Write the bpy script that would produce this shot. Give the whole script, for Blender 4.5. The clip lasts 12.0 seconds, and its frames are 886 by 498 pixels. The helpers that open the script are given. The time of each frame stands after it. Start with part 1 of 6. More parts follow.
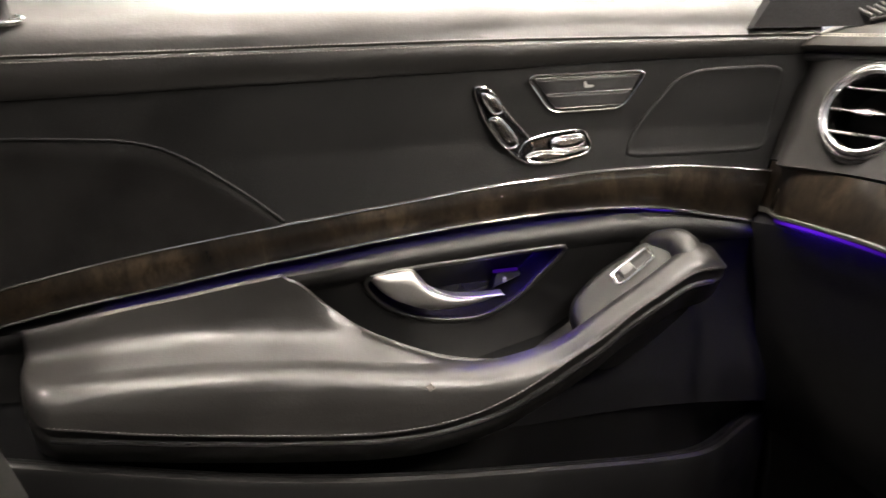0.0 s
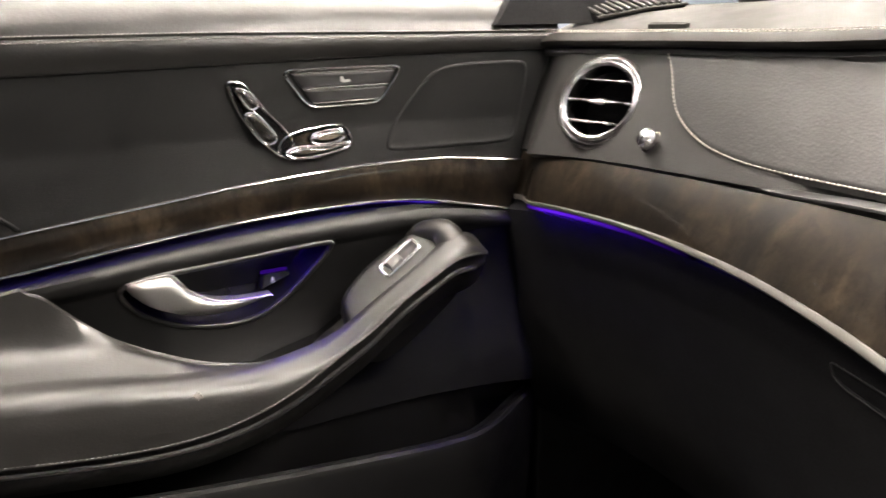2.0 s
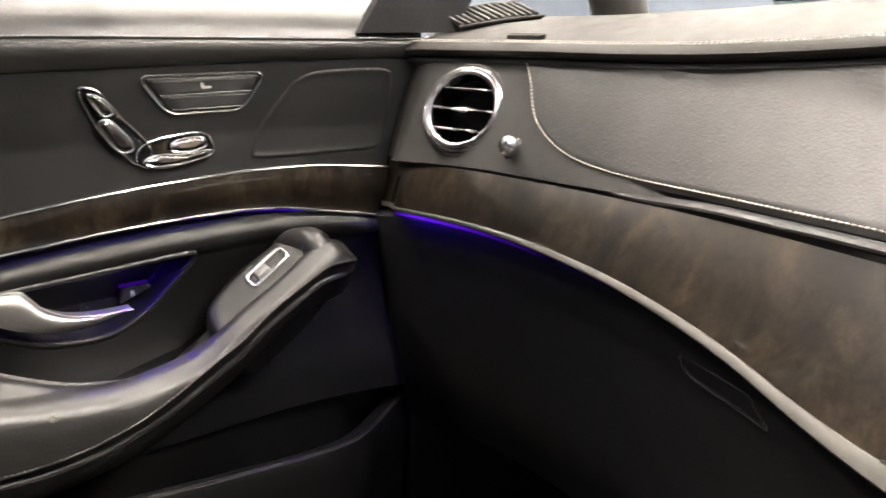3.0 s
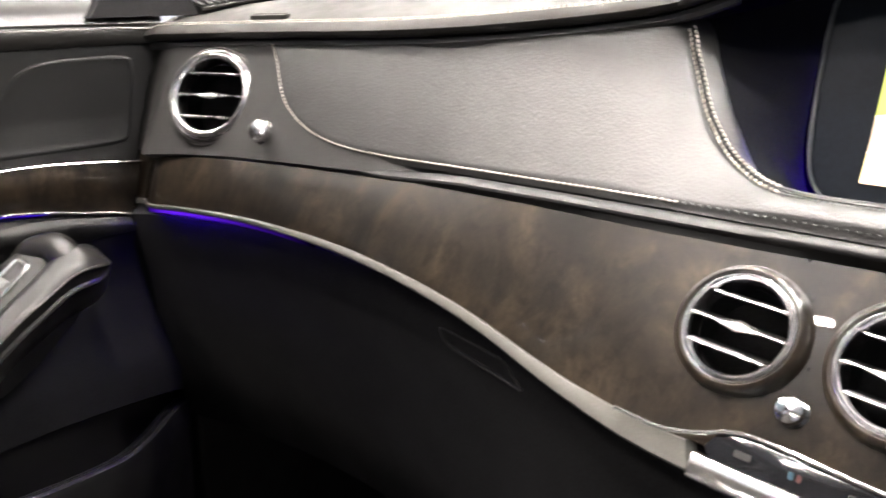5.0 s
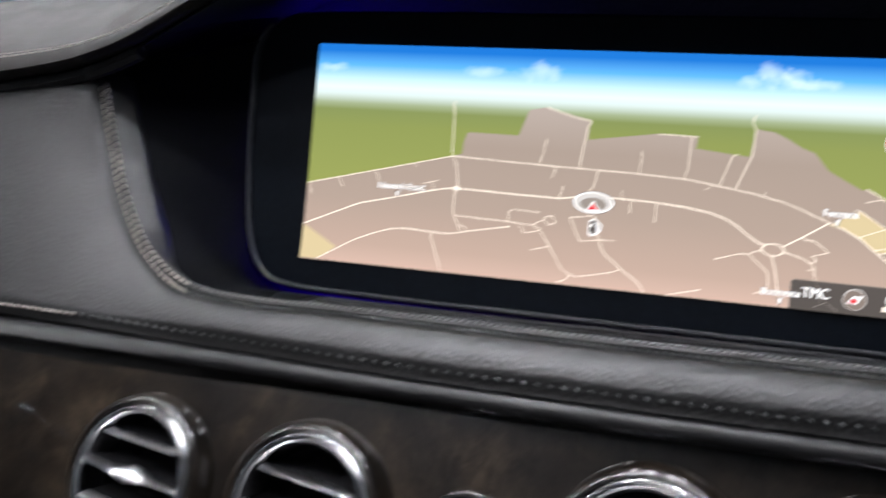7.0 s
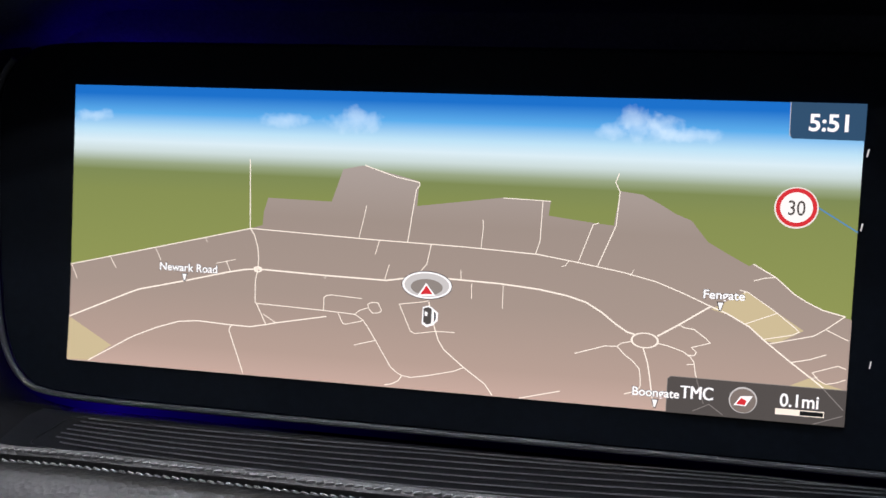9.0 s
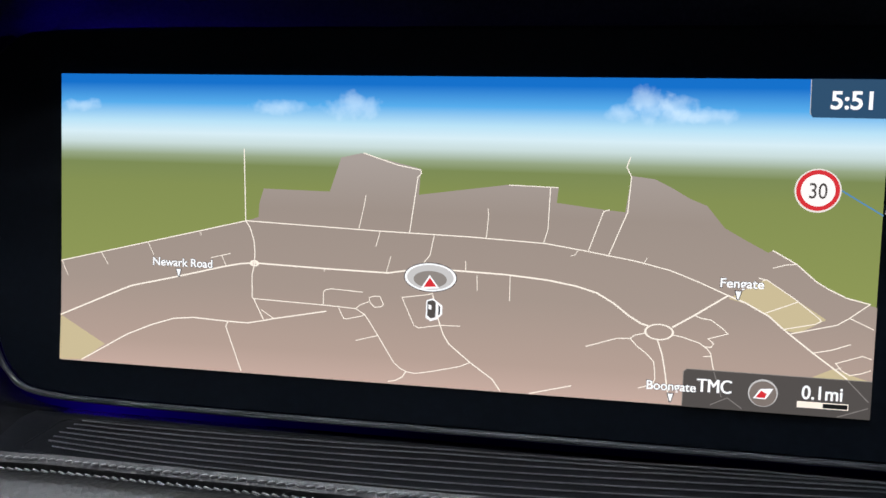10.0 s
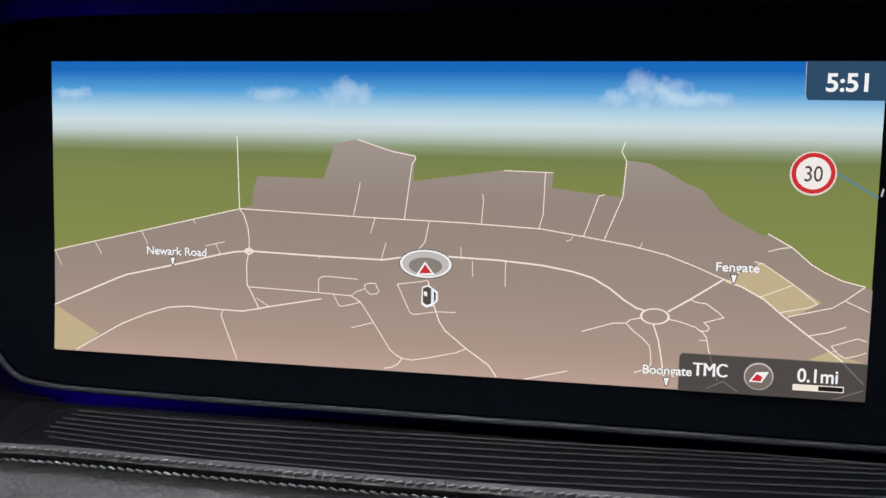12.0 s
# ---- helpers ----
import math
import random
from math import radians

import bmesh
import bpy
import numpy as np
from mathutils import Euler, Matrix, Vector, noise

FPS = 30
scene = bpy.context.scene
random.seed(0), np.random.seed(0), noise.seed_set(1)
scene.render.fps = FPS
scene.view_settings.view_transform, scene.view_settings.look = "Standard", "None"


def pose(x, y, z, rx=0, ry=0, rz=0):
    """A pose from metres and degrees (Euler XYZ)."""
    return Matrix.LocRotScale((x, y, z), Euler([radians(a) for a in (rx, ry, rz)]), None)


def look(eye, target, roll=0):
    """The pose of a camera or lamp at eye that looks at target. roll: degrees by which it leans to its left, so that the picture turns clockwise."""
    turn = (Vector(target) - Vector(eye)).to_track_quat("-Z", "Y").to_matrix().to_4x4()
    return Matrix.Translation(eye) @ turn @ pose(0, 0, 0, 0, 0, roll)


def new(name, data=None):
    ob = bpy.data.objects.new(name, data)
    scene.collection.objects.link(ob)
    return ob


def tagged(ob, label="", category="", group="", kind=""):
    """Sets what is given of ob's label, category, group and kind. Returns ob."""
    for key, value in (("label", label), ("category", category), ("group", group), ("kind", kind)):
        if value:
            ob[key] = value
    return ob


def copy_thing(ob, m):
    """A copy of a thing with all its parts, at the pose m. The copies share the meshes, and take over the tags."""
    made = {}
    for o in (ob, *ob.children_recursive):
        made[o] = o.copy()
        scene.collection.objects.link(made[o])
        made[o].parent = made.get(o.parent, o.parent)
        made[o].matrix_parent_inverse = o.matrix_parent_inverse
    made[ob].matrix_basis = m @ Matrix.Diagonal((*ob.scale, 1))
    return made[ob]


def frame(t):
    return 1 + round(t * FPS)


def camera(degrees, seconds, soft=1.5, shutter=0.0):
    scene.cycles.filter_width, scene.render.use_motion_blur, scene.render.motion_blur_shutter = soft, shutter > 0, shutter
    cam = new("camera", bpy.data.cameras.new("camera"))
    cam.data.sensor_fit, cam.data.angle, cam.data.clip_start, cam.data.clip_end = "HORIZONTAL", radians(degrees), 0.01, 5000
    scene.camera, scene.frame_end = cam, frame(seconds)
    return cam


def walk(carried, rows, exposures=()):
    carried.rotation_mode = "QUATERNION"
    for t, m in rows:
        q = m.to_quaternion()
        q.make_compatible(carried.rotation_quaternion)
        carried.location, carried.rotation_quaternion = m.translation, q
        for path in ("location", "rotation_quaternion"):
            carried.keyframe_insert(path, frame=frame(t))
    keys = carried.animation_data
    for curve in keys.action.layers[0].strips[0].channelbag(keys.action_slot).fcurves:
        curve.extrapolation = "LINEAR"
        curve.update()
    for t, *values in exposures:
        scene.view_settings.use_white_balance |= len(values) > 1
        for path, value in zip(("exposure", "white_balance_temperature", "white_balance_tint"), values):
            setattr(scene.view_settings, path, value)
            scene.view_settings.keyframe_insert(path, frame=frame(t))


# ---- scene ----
cam = camera(56.4, 12.0, shutter=0.5)
PATH = [
    (0, (-0.078, -0.581, 0.081), (-1.925, -0.143, -0.548), -1.9),
    (0.5, (-0.079, -0.577, 0.08), (-1.945, -0.239, -0.554), -2.8),
    (1, (-0.079, -0.568, 0.074), (-1.91, -0.089, -0.571), -2.6),
    (1.5, (-0.074, -0.568, 0.065), (-1.826, 0.174, -0.552), -1.3),
    (2, (-0.072, -0.564, 0.064), (-1.742, 0.353, -0.546), -0.6),
    (2.5, (-0.07, -0.56, 0.064), (-1.668, 0.479, -0.541), 0.1),
    (3, (-0.068, -0.564, 0.066), (-1.57, 0.615, -0.53), 0.9),
    (3.2, (-0.068, -0.564, 0.07), (-1.526, 0.665, -0.533), 1.2),
    (4.8, (-0.054, -0.543, 0.062), (-1.267, 0.917, -0.568), 0.1),
    (5, (-0.049, -0.5275, 0.0628), (-1.223, 0.963, -0.569), -0.2),
    (5.5, (-0.0346, -0.5066, 0.0687), (-1.109, 1.051, -0.578), -0.8),
    (6, (-0.0173, -0.4795, 0.0745), (-0.955, 1.159, -0.587), -1.0),
    (6.1, (-0.01, -0.471, 0.081), (-0.919, 1.175, -0.6), -1.4),
    (6.5, (0.0148, -0.4294, 0.1091), (-0.737, 1.261, -0.651), -0.6),
    (6.8, (0.028, -0.396, 0.092), (-0.594, 1.381, -0.582), -0.3),
    (7, (0.0371, -0.3772, 0.098), (-0.501, 1.421, -0.592), -0.4),
    (7.2, (0.048, -0.36, 0.106), (-0.435, 1.454, -0.585), -0.4),
    (7.5, (0.053, -0.348, 0.119), (-0.349, 1.479, -0.588), -0.2),
    (7.7, (0.061, -0.338, 0.127), (-0.332, 1.488, -0.587), -0.6),
    (9.5, (0.054, -0.266, 0.112), (-0.271, 1.544, -0.675), -0.8),
    (10, (0.054, -0.264, 0.112), (-0.296, 1.534, -0.691), -1.9),
    (10.5, (0.054, -0.263, 0.113), (-0.297, 1.527, -0.708), -2.3),
    (11, (0.054, -0.263, 0.112), (-0.289, 1.527, -0.713), -2.2),
    (11.5, (0.053, -0.263, 0.113), (-0.284, 1.521, -0.725), -2.1),
    (12, (0.054, -0.263, 0.112), (-0.284, 1.522, -0.724), -2.3),
]
EXPOSURE = [(0, 2.2, 6500, 12), (0.6, 2.23, 6490, 12), (1.5, 2.36, 6450, 12), (2.4, 2.33, 6420, 12), (3.2, 2.27, 6400, 12), (5.0, 2.5, 6150, 13), (6.0, 2.36, 6050, 13), (6.4, 1.76, 6050, 11), (6.6, 1.3, 5950, 10), (6.8, 0.76, 5750, 11), (7.0, 0.42, 5450, 13), (7.5, 0.17, 5600, 20), (9.5, 0.0, 5300, 13), (10.7, 0.0, 5250, 10), (11.3, 0.02, 5430, 17), (11.6, 0.02, 5430, 17), (12, -0.25, 5420, 13)]
walk(cam, [(t, look(eye, target, roll)) for t, eye, target, roll in PATH], EXPOSURE)

# ---- world and light ----
world = bpy.data.worlds.new("showroom_air")
scene.world = world
world.use_nodes = True
world.node_tree.nodes["Background"].inputs[0].default_value = (0.80, 0.86, 0.92, 1)
world.node_tree.nodes["Background"].inputs[1].default_value = 0.03
LAMP = 118.0      # ceiling light panels of the hall
LED = 4.0        # violet ambient light lines of the car
DOME = 155.0     # lenses of the unseen roof lamp added as fill
REAR = 30.0      # slim unseen bars added for glints
SCREEN = 1.1     # brightness of the display
WARM = (1.13, 1.0, 0.83)   # warm cast of the display

# ---- small tools ----


def spl(pts):
    """A natural cubic spline through (x, y) pairs, held straight past its ends."""
    x = np.array([p[0] for p in pts], float)
    y = np.array([p[1] for p in pts], float)
    n = len(x)
    h = np.diff(x)
    a = np.eye(n)
    b = np.zeros(n)
    for i in range(1, n - 1):
        a[i, i - 1], a[i, i], a[i, i + 1] = h[i - 1], 2 * (h[i - 1] + h[i]), h[i]
        b[i] = 6 * ((y[i + 1] - y[i]) / h[i] - (y[i] - y[i - 1]) / h[i - 1])
    m = np.linalg.solve(a, b)

    def f(q):
        q = np.clip(np.asarray(q, float), x[0], x[-1])
        k = np.clip(np.searchsorted(x, q) - 1, 0, n - 2)
        u, w = x[k + 1] - q, q - x[k]
        return (m[k] * u ** 3 + m[k + 1] * w ** 3) / (6 * h[k]) + (y[k] / h[k] - m[k] * h[k] / 6) * u + (y[k + 1] / h[k] - m[k + 1] * h[k] / 6) * w
    return f


def lin(pts):
    return lambda q: np.interp(q, [p[0] for p in pts], [p[1] for p in pts])


def sm(t):
    t = np.clip(t, 0, 1)
    return t * t * (3 - 2 * t)


def through_points(pts, n=64, closed=False):
    """Points of a smooth curve through a few control points, evenly spaced."""
    p = np.array(pts, float)
    m = len(p)
    out = []
    for i in range(m if closed else m - 1):
        if closed:
            a, b, c, d = p[i - 1], p[i], p[(i + 1) % m], p[(i + 2) % m]
        else:
            a, b, c, d = p[max(i - 1, 0)], p[i], p[i + 1], p[min(i + 2, m - 1)]
        t = np.linspace(0, 1, 24, endpoint=False)[:, None]
        out.append(0.5 * (2 * b + (c - a) * t + (2 * a - 5 * b + 4 * c - d) * t ** 2 + (3 * b - a - 3 * c + d) * t ** 3))
    q = np.vstack(out + [p[:1] if closed else p[-1:]])
    s = np.concatenate([[0], np.cumsum(np.linalg.norm(np.diff(q, axis=0), axis=1))])
    u = np.linspace(0, s[-1], n, endpoint=not closed)
    return np.stack([np.interp(u, s, q[:, k]) for k in range(q.shape[1])], 1)


def rounded(corners, r, n=6):
    """A closed outline with rounded corners."""
    p = np.array(corners, float)
    out = []
    for i in range(len(p)):
        a, b, c = p[i - 1], p[i], p[(i + 1) % len(p)]
        e, f = (a - b) / np.linalg.norm(a - b), (c - b) / np.linalg.norm(c - b)
        rr = min(r, 0.45 * np.linalg.norm(a - b), 0.45 * np.linalg.norm(c - b))
        for t in np.linspace(0, 1, n):
            out.append((1 - t) ** 2 * (b + e * rr) + 2 * t * (1 - t) * b + t ** 2 * (b + f * rr))
    return np.array(out)


def part(name, data, material, parent=None, label="", smooth=40):
    """Links (vertices, faces) or a bmesh as one mesh object under a thing or a part."""
    me = bpy.data.meshes.new(name)
    if isinstance(data, bmesh.types.BMesh):
        data.to_mesh(me)
        data.free()
    else:
        v, f = data
        me.from_pydata([tuple(map(float, q)) for q in v], [], [tuple(int(k) for k in q) for q in f])
        bm = bmesh.new()
        bm.from_mesh(me)
        bmesh.ops.recalc_face_normals(bm, faces=bm.faces)
        bm.to_mesh(me)
        bm.free()
    me.materials.append(material)
    if smooth:
        me.polygons.foreach_set("use_smooth", [True] * len(me.polygons))
        me.set_sharp_from_angle(angle=radians(smooth))
    ob = new(name, me)
    if parent is not None:
        ob.parent = parent
    if label:
        ob["label"] = label
    return ob


def thing(name, label, category, m=None, group="", kind=""):
    ob = new(name)
    if m is not None:
        ob.matrix_basis = m
    return tagged(ob, label, category, group, kind)


def join(*datas):
    v, f, k = [], [], 0
    for a, b in datas:
        v.extend(list(a))
        f.extend([tuple(i + k for i in q) for q in b])
        k += len(a)
    return v, f


def slab(front, off, hole=None):
    """A closed sheet with thickness from a grid of points and a way back; hole(point) leaves faces out."""
    p = np.asarray(front, float)
    nu, nv = p.shape[:2]
    q = p + np.asarray(off, float)
    v = np.vstack([p.reshape(-1, 3), q.reshape(-1, 3)])
    n = nu * nv
    f = []
    for i in range(nu - 1):
        for j in range(nv - 1):
            a, b, c, d = i * nv + j, i * nv + j + 1, (i + 1) * nv + j + 1, (i + 1) * nv + j
            if hole and hole((v[a] + v[c]) / 2):
                continue
            f += [(a, b, c, d), (n + d, n + c, n + b, n + a)]
    rim = [j for j in range(nv)] + [i * nv + nv - 1 for i in range(1, nu)] + [(nu - 1) * nv + j for j in range(nv - 2, -1, -1)] + [i * nv for i in range(nu - 2, 0, -1)]
    for a, b in zip(rim, rim[1:] + rim[:1]):
        f.append((a, n + a, n + b, b))
    return v, f


def loft(rows, caps=True):
    """A closed tube through rings of equal length."""
    p = np.asarray(rows, float)
    nu, nv = p.shape[:2]
    f = [(i * nv + j, i * nv + (j + 1) % nv, (i + 1) * nv + (j + 1) % nv, (i + 1) * nv + j) for i in range(nu - 1) for j in range(nv)]
    if caps:
        f += [tuple(range(nv))[::-1], tuple((nu - 1) * nv + j for j in range(nv))]
    return p.reshape(-1, 3), f


def tube(points, r, k=8, up=(0, 0, 1), flat=1.0, closed=False):
    """A rod of radius r along points; flat squeezes it along up."""
    p = np.asarray(points, float)
    n = len(p)
    r = np.broadcast_to(np.asarray(r, float), (n,))
    t = np.gradient(p, axis=0) if not closed else np.roll(p, -1, 0) - np.roll(p, 1, 0)
    t /= np.linalg.norm(t, axis=1)[:, None] + 1e-12
    b = np.cross(t, np.asarray(up, float))
    b /= np.linalg.norm(b, axis=1)[:, None] + 1e-9
    c = np.cross(b, t)
    a = np.linspace(0, 2 * math.pi, k, endpoint=False)
    rings = p[:, None] + r[:, None, None] * (np.cos(a)[None, :, None] * b[:, None] + flat * np.sin(a)[None, :, None] * c[:, None])
    if closed:
        return loft(np.concatenate([rings, rings[:1]]), caps=False)
    return loft(rings)


def lathe(profile, n=48):
    """A turned body about the y axis from (radius, y) pairs."""
    a = np.linspace(0, 2 * math.pi, n + 1)
    rows = np.array([[(r * math.cos(t), y, r * math.sin(t)) for t in a[:-1]] for r, y in profile])
    return loft(rows, caps=False)


def pad(outline, place, profile, rings=5):
    """A raised pad: an outline in a surface's two coordinates, place(a, b, h) in the room, profile of (inset, height)."""
    o = np.asarray(outline, float)
    n = len(o)
    t = np.roll(o, -1, 0) - np.roll(o, 1, 0)
    nrm = np.stack([-t[:, 1], t[:, 0]], 1)
    nrm /= np.linalg.norm(nrm, axis=1)[:, None] + 1e-12
    if np.sum((o.mean(0) - o) * nrm) < 0:
        nrm = -nrm
    rows = [[place(a, b, h) for a, b in o + nrm * i] for i, h in profile]
    last, h = o + nrm * profile[-1][0], profile[-1][1]
    c = last.mean(0)
    for k in range(1, rings):
        s = 1 - k / rings
        rows.append([place(a, b, h) for a, b in c + (last - c) * s])
    v, f = loft(rows, caps=False)
    v = list(v)
    v.append(place(c[0], c[1], h))
    m = len(rows)
    f += [((m - 1) * n + j, (m - 1) * n + (j + 1) % n, m * n) for j in range(n)]
    f.append(tuple(range(n))[::-1])
    return v, f


def stitching(points, normal, step=0.0042, length=0.0033, r=0.00045, slant=0.0):
    """A row of raised thread stitches along a line, as one mesh."""
    p = np.asarray(points, float)
    s = np.concatenate([[0], np.cumsum(np.linalg.norm(np.diff(p, axis=0), axis=1))])
    nn = np.broadcast_to(np.asarray(normal, float), p.shape)
    v, f, k = [], [], 0
    for u in np.arange(step / 2, s[-1], step):
        q = np.array([np.interp(u, s, p[:, i]) for i in range(3)])
        q2 = np.array([np.interp(u + 0.0008, s, p[:, i]) for i in range(3)])
        up = np.array([np.interp(u, s, nn[:, i]) for i in range(3)])
        t = q2 - q
        t /= np.linalg.norm(t) + 1e-12
        up /= np.linalg.norm(up)
        side = np.cross(t, up)
        t = t + slant * side
        jit = 1 + 0.16 * (random.random() - 0.5)
        for w, rr, h in ((-0.5, 0.35, -0.2), (-0.25, 1, 0.6), (0.25, 1, 0.6), (0.5, 0.35, -0.2)):
            c = q + t * w * length * jit + up * r * h
            for a in (0, 1, 2, 3, 4):
                ang = 2 * math.pi * a / 5
                v.append(c + rr * r * (side * math.cos(ang) + up * math.sin(ang)))
        for i in range(3):
            f += [(k + i * 5 + j, k + i * 5 + (j + 1) % 5, k + i * 5 + 5 + (j + 1) % 5, k + i * 5 + 5 + j) for j in range(5)]
        f += [tuple(k + j for j in range(5))[::-1], tuple(k + 15 + j for j in range(5))]
        k += 20
    return v, f


def box(x0, x1, y0, y1, z0, z1, bevel=0.0):
    bm = bmesh.new()
    bmesh.ops.create_cube(bm, size=1)
    bmesh.ops.scale(bm, vec=(x1 - x0, y1 - y0, z1 - z0), verts=bm.verts)
    bmesh.ops.translate(bm, vec=((x0 + x1) / 2, (y0 + y1) / 2, (z0 + z1) / 2), verts=bm.verts)
    if bevel:
        bmesh.ops.bevel(bm, geom=bm.edges, offset=bevel, segments=3, affect="EDGES", profile=0.6)
    return bm


def facing(pos, normal, spin=0.0):
    """A pose whose local -y looks along normal and whose local x lies level."""
    n = Vector(normal).normalized()
    x = Vector((0, 0, 1)).cross(-n)
    x = -x if x.x < 0 else x
    x.normalize()
    y = -n
    z = x.cross(y)
    m = Matrix((x, y, z)).transposed().to_4x4()
    return Matrix.Translation(pos) @ m @ Matrix.Rotation(spin, 4, "Y")


# ---- materials ----


def nodes_of(name):
    m = bpy.data.materials.new(name)
    m.use_nodes = True
    t = m.node_tree
    return m, t, t.nodes["Principled BSDF"]


def ramp(t, stops):
    r = t.nodes.new("ShaderNodeValToRGB")
    e = r.color_ramp.elements
    while len(e) < len(stops):
        e.new(0.5)
    for q, (p, c) in zip(e, stops):
        q.position, q.color = p, (*c, 1)
    return r


def tex(t, kind, scale, detail=3.0, stretch=None, rough=0.5):
    n = t.nodes.new("ShaderNodeTexNoise" if kind == "noise" else "ShaderNodeTexVoronoi")
    n.inputs["Scale"].default_value = scale
    if kind == "noise":
        n.inputs["Detail"].default_value = detail
        n.inputs["Roughness"].default_value = rough
    co = t.nodes.new("ShaderNodeTexCoord")
    mp = t.nodes.new("ShaderNodeMapping")
    if stretch:
        mp.inputs["Scale"].default_value = stretch
    t.links.new(co.outputs["Object"], mp.inputs["Vector"])
    t.links.new(mp.outputs["Vector"], n.inputs["Vector"])
    return n


def bump(t, bsdf, source, strength, distance):
    b = t.nodes.new("ShaderNodeBump")
    b.inputs["Strength"].default_value = strength
    b.inputs["Distance"].default_value = distance
    t.links.new(source, b.inputs["Height"])
    t.links.new(b.outputs["Normal"], bsdf.inputs["Normal"])
    return b


def leather(name, low, high, rough=0.42, grain=520, depth=0.00035, strength=0.5, spec=0.5, creases=0.0, deepen=None):
    m, t, b = nodes_of(name)
    big = tex(t, "noise", 9, 4)
    r = ramp(t, [(0.3, low), (0.7, high)])
    t.links.new(big.outputs["Fac"], r.inputs["Fac"])
    t.links.new(r.outputs["Color"], b.inputs["Base Color"])
    rr = ramp(t, [(0.3, (rough - 0.06,) * 3), (0.7, (rough + 0.07,) * 3)])
    fine = tex(t, "noise", 60, 4)
    t.links.new(fine.outputs["Fac"], rr.inputs["Fac"])
    t.links.new(rr.outputs["Color"], b.inputs["Roughness"])
    b.inputs["Specular IOR Level"].default_value = spec
    v = tex(t, "voronoi", grain)
    wob = tex(t, "noise", grain * 0.35, 3)
    add = t.nodes.new("ShaderNodeMath")
    add.operation = "ADD"
    t.links.new(v.outputs["Distance"], add.inputs[0])
    t.links.new(wob.outputs["Fac"], add.inputs[1])
    # creases between the grain cells are darkened in the base colour
    if creases:
        crack = ramp(t, [(0.42, (1.0, 1.0, 1.0)), (0.75, (1 - creases,) * 3)])
        t.links.new(v.outputs["Distance"], crack.inputs["Fac"])
        mix = t.nodes.new("ShaderNodeMixRGB")
        mix.blend_type = "MULTIPLY"
        mix.inputs[0].default_value = 1.0
        t.links.new(r.outputs["Color"], mix.inputs[1])
        t.links.new(crack.outputs["Color"], mix.inputs[2])
        t.links.new(mix.outputs[0], b.inputs["Base Color"])
    height = add.outputs[0]
    if deepen:
        co, sx, mr, mu = (t.nodes.new("ShaderNode" + k) for k in ("TexCoord", "SeparateXYZ", "MapRange", "Math"))
        mr.inputs["From Min"].default_value, mr.inputs["From Max"].default_value = deepen[:2]
        mr.inputs["To Min"].default_value, mr.inputs["To Max"].default_value = deepen[2:]
        mu.operation = "MULTIPLY"
        t.links.new(co.outputs["Object"], sx.inputs[0])
        t.links.new(sx.outputs["X"], mr.inputs["Value"])
        t.links.new(mr.outputs[0], mu.inputs[0])
        t.links.new(height, mu.inputs[1])
        height = mu.outputs[0]
    bump(t, b, height, strength, depth)
    return m


def plain(name, colour, rough, metal=0.0, grain=200, wear=0.15, coat=0.0, depth=0.0):
    m, t, b = nodes_of(name)
    n = tex(t, "noise", grain, 4)
    r = ramp(t, [(0.3, tuple(c * (1 - wear) for c in colour)), (0.7, tuple(min(1, c * (1 + wear)) for c in colour))])
    t.links.new(n.outputs["Fac"], r.inputs["Fac"])
    t.links.new(r.outputs["Color"], b.inputs["Base Color"])
    big = tex(t, "noise", 25, 4)
    rr = ramp(t, [(0.35, (max(0.02, rough * 0.85),) * 3), (0.7, (min(1, rough * 1.2),) * 3)])
    t.links.new(big.outputs["Fac"], rr.inputs["Fac"])
    t.links.new(rr.outputs["Color"], b.inputs["Roughness"])
    b.inputs["Metallic"].default_value = metal
    b.inputs["Coat Weight"].default_value = coat
    b.inputs["Coat Roughness"].default_value = 0.04
    if depth:
        bump(t, b, n.outputs["Fac"], 0.5, depth)
    return m


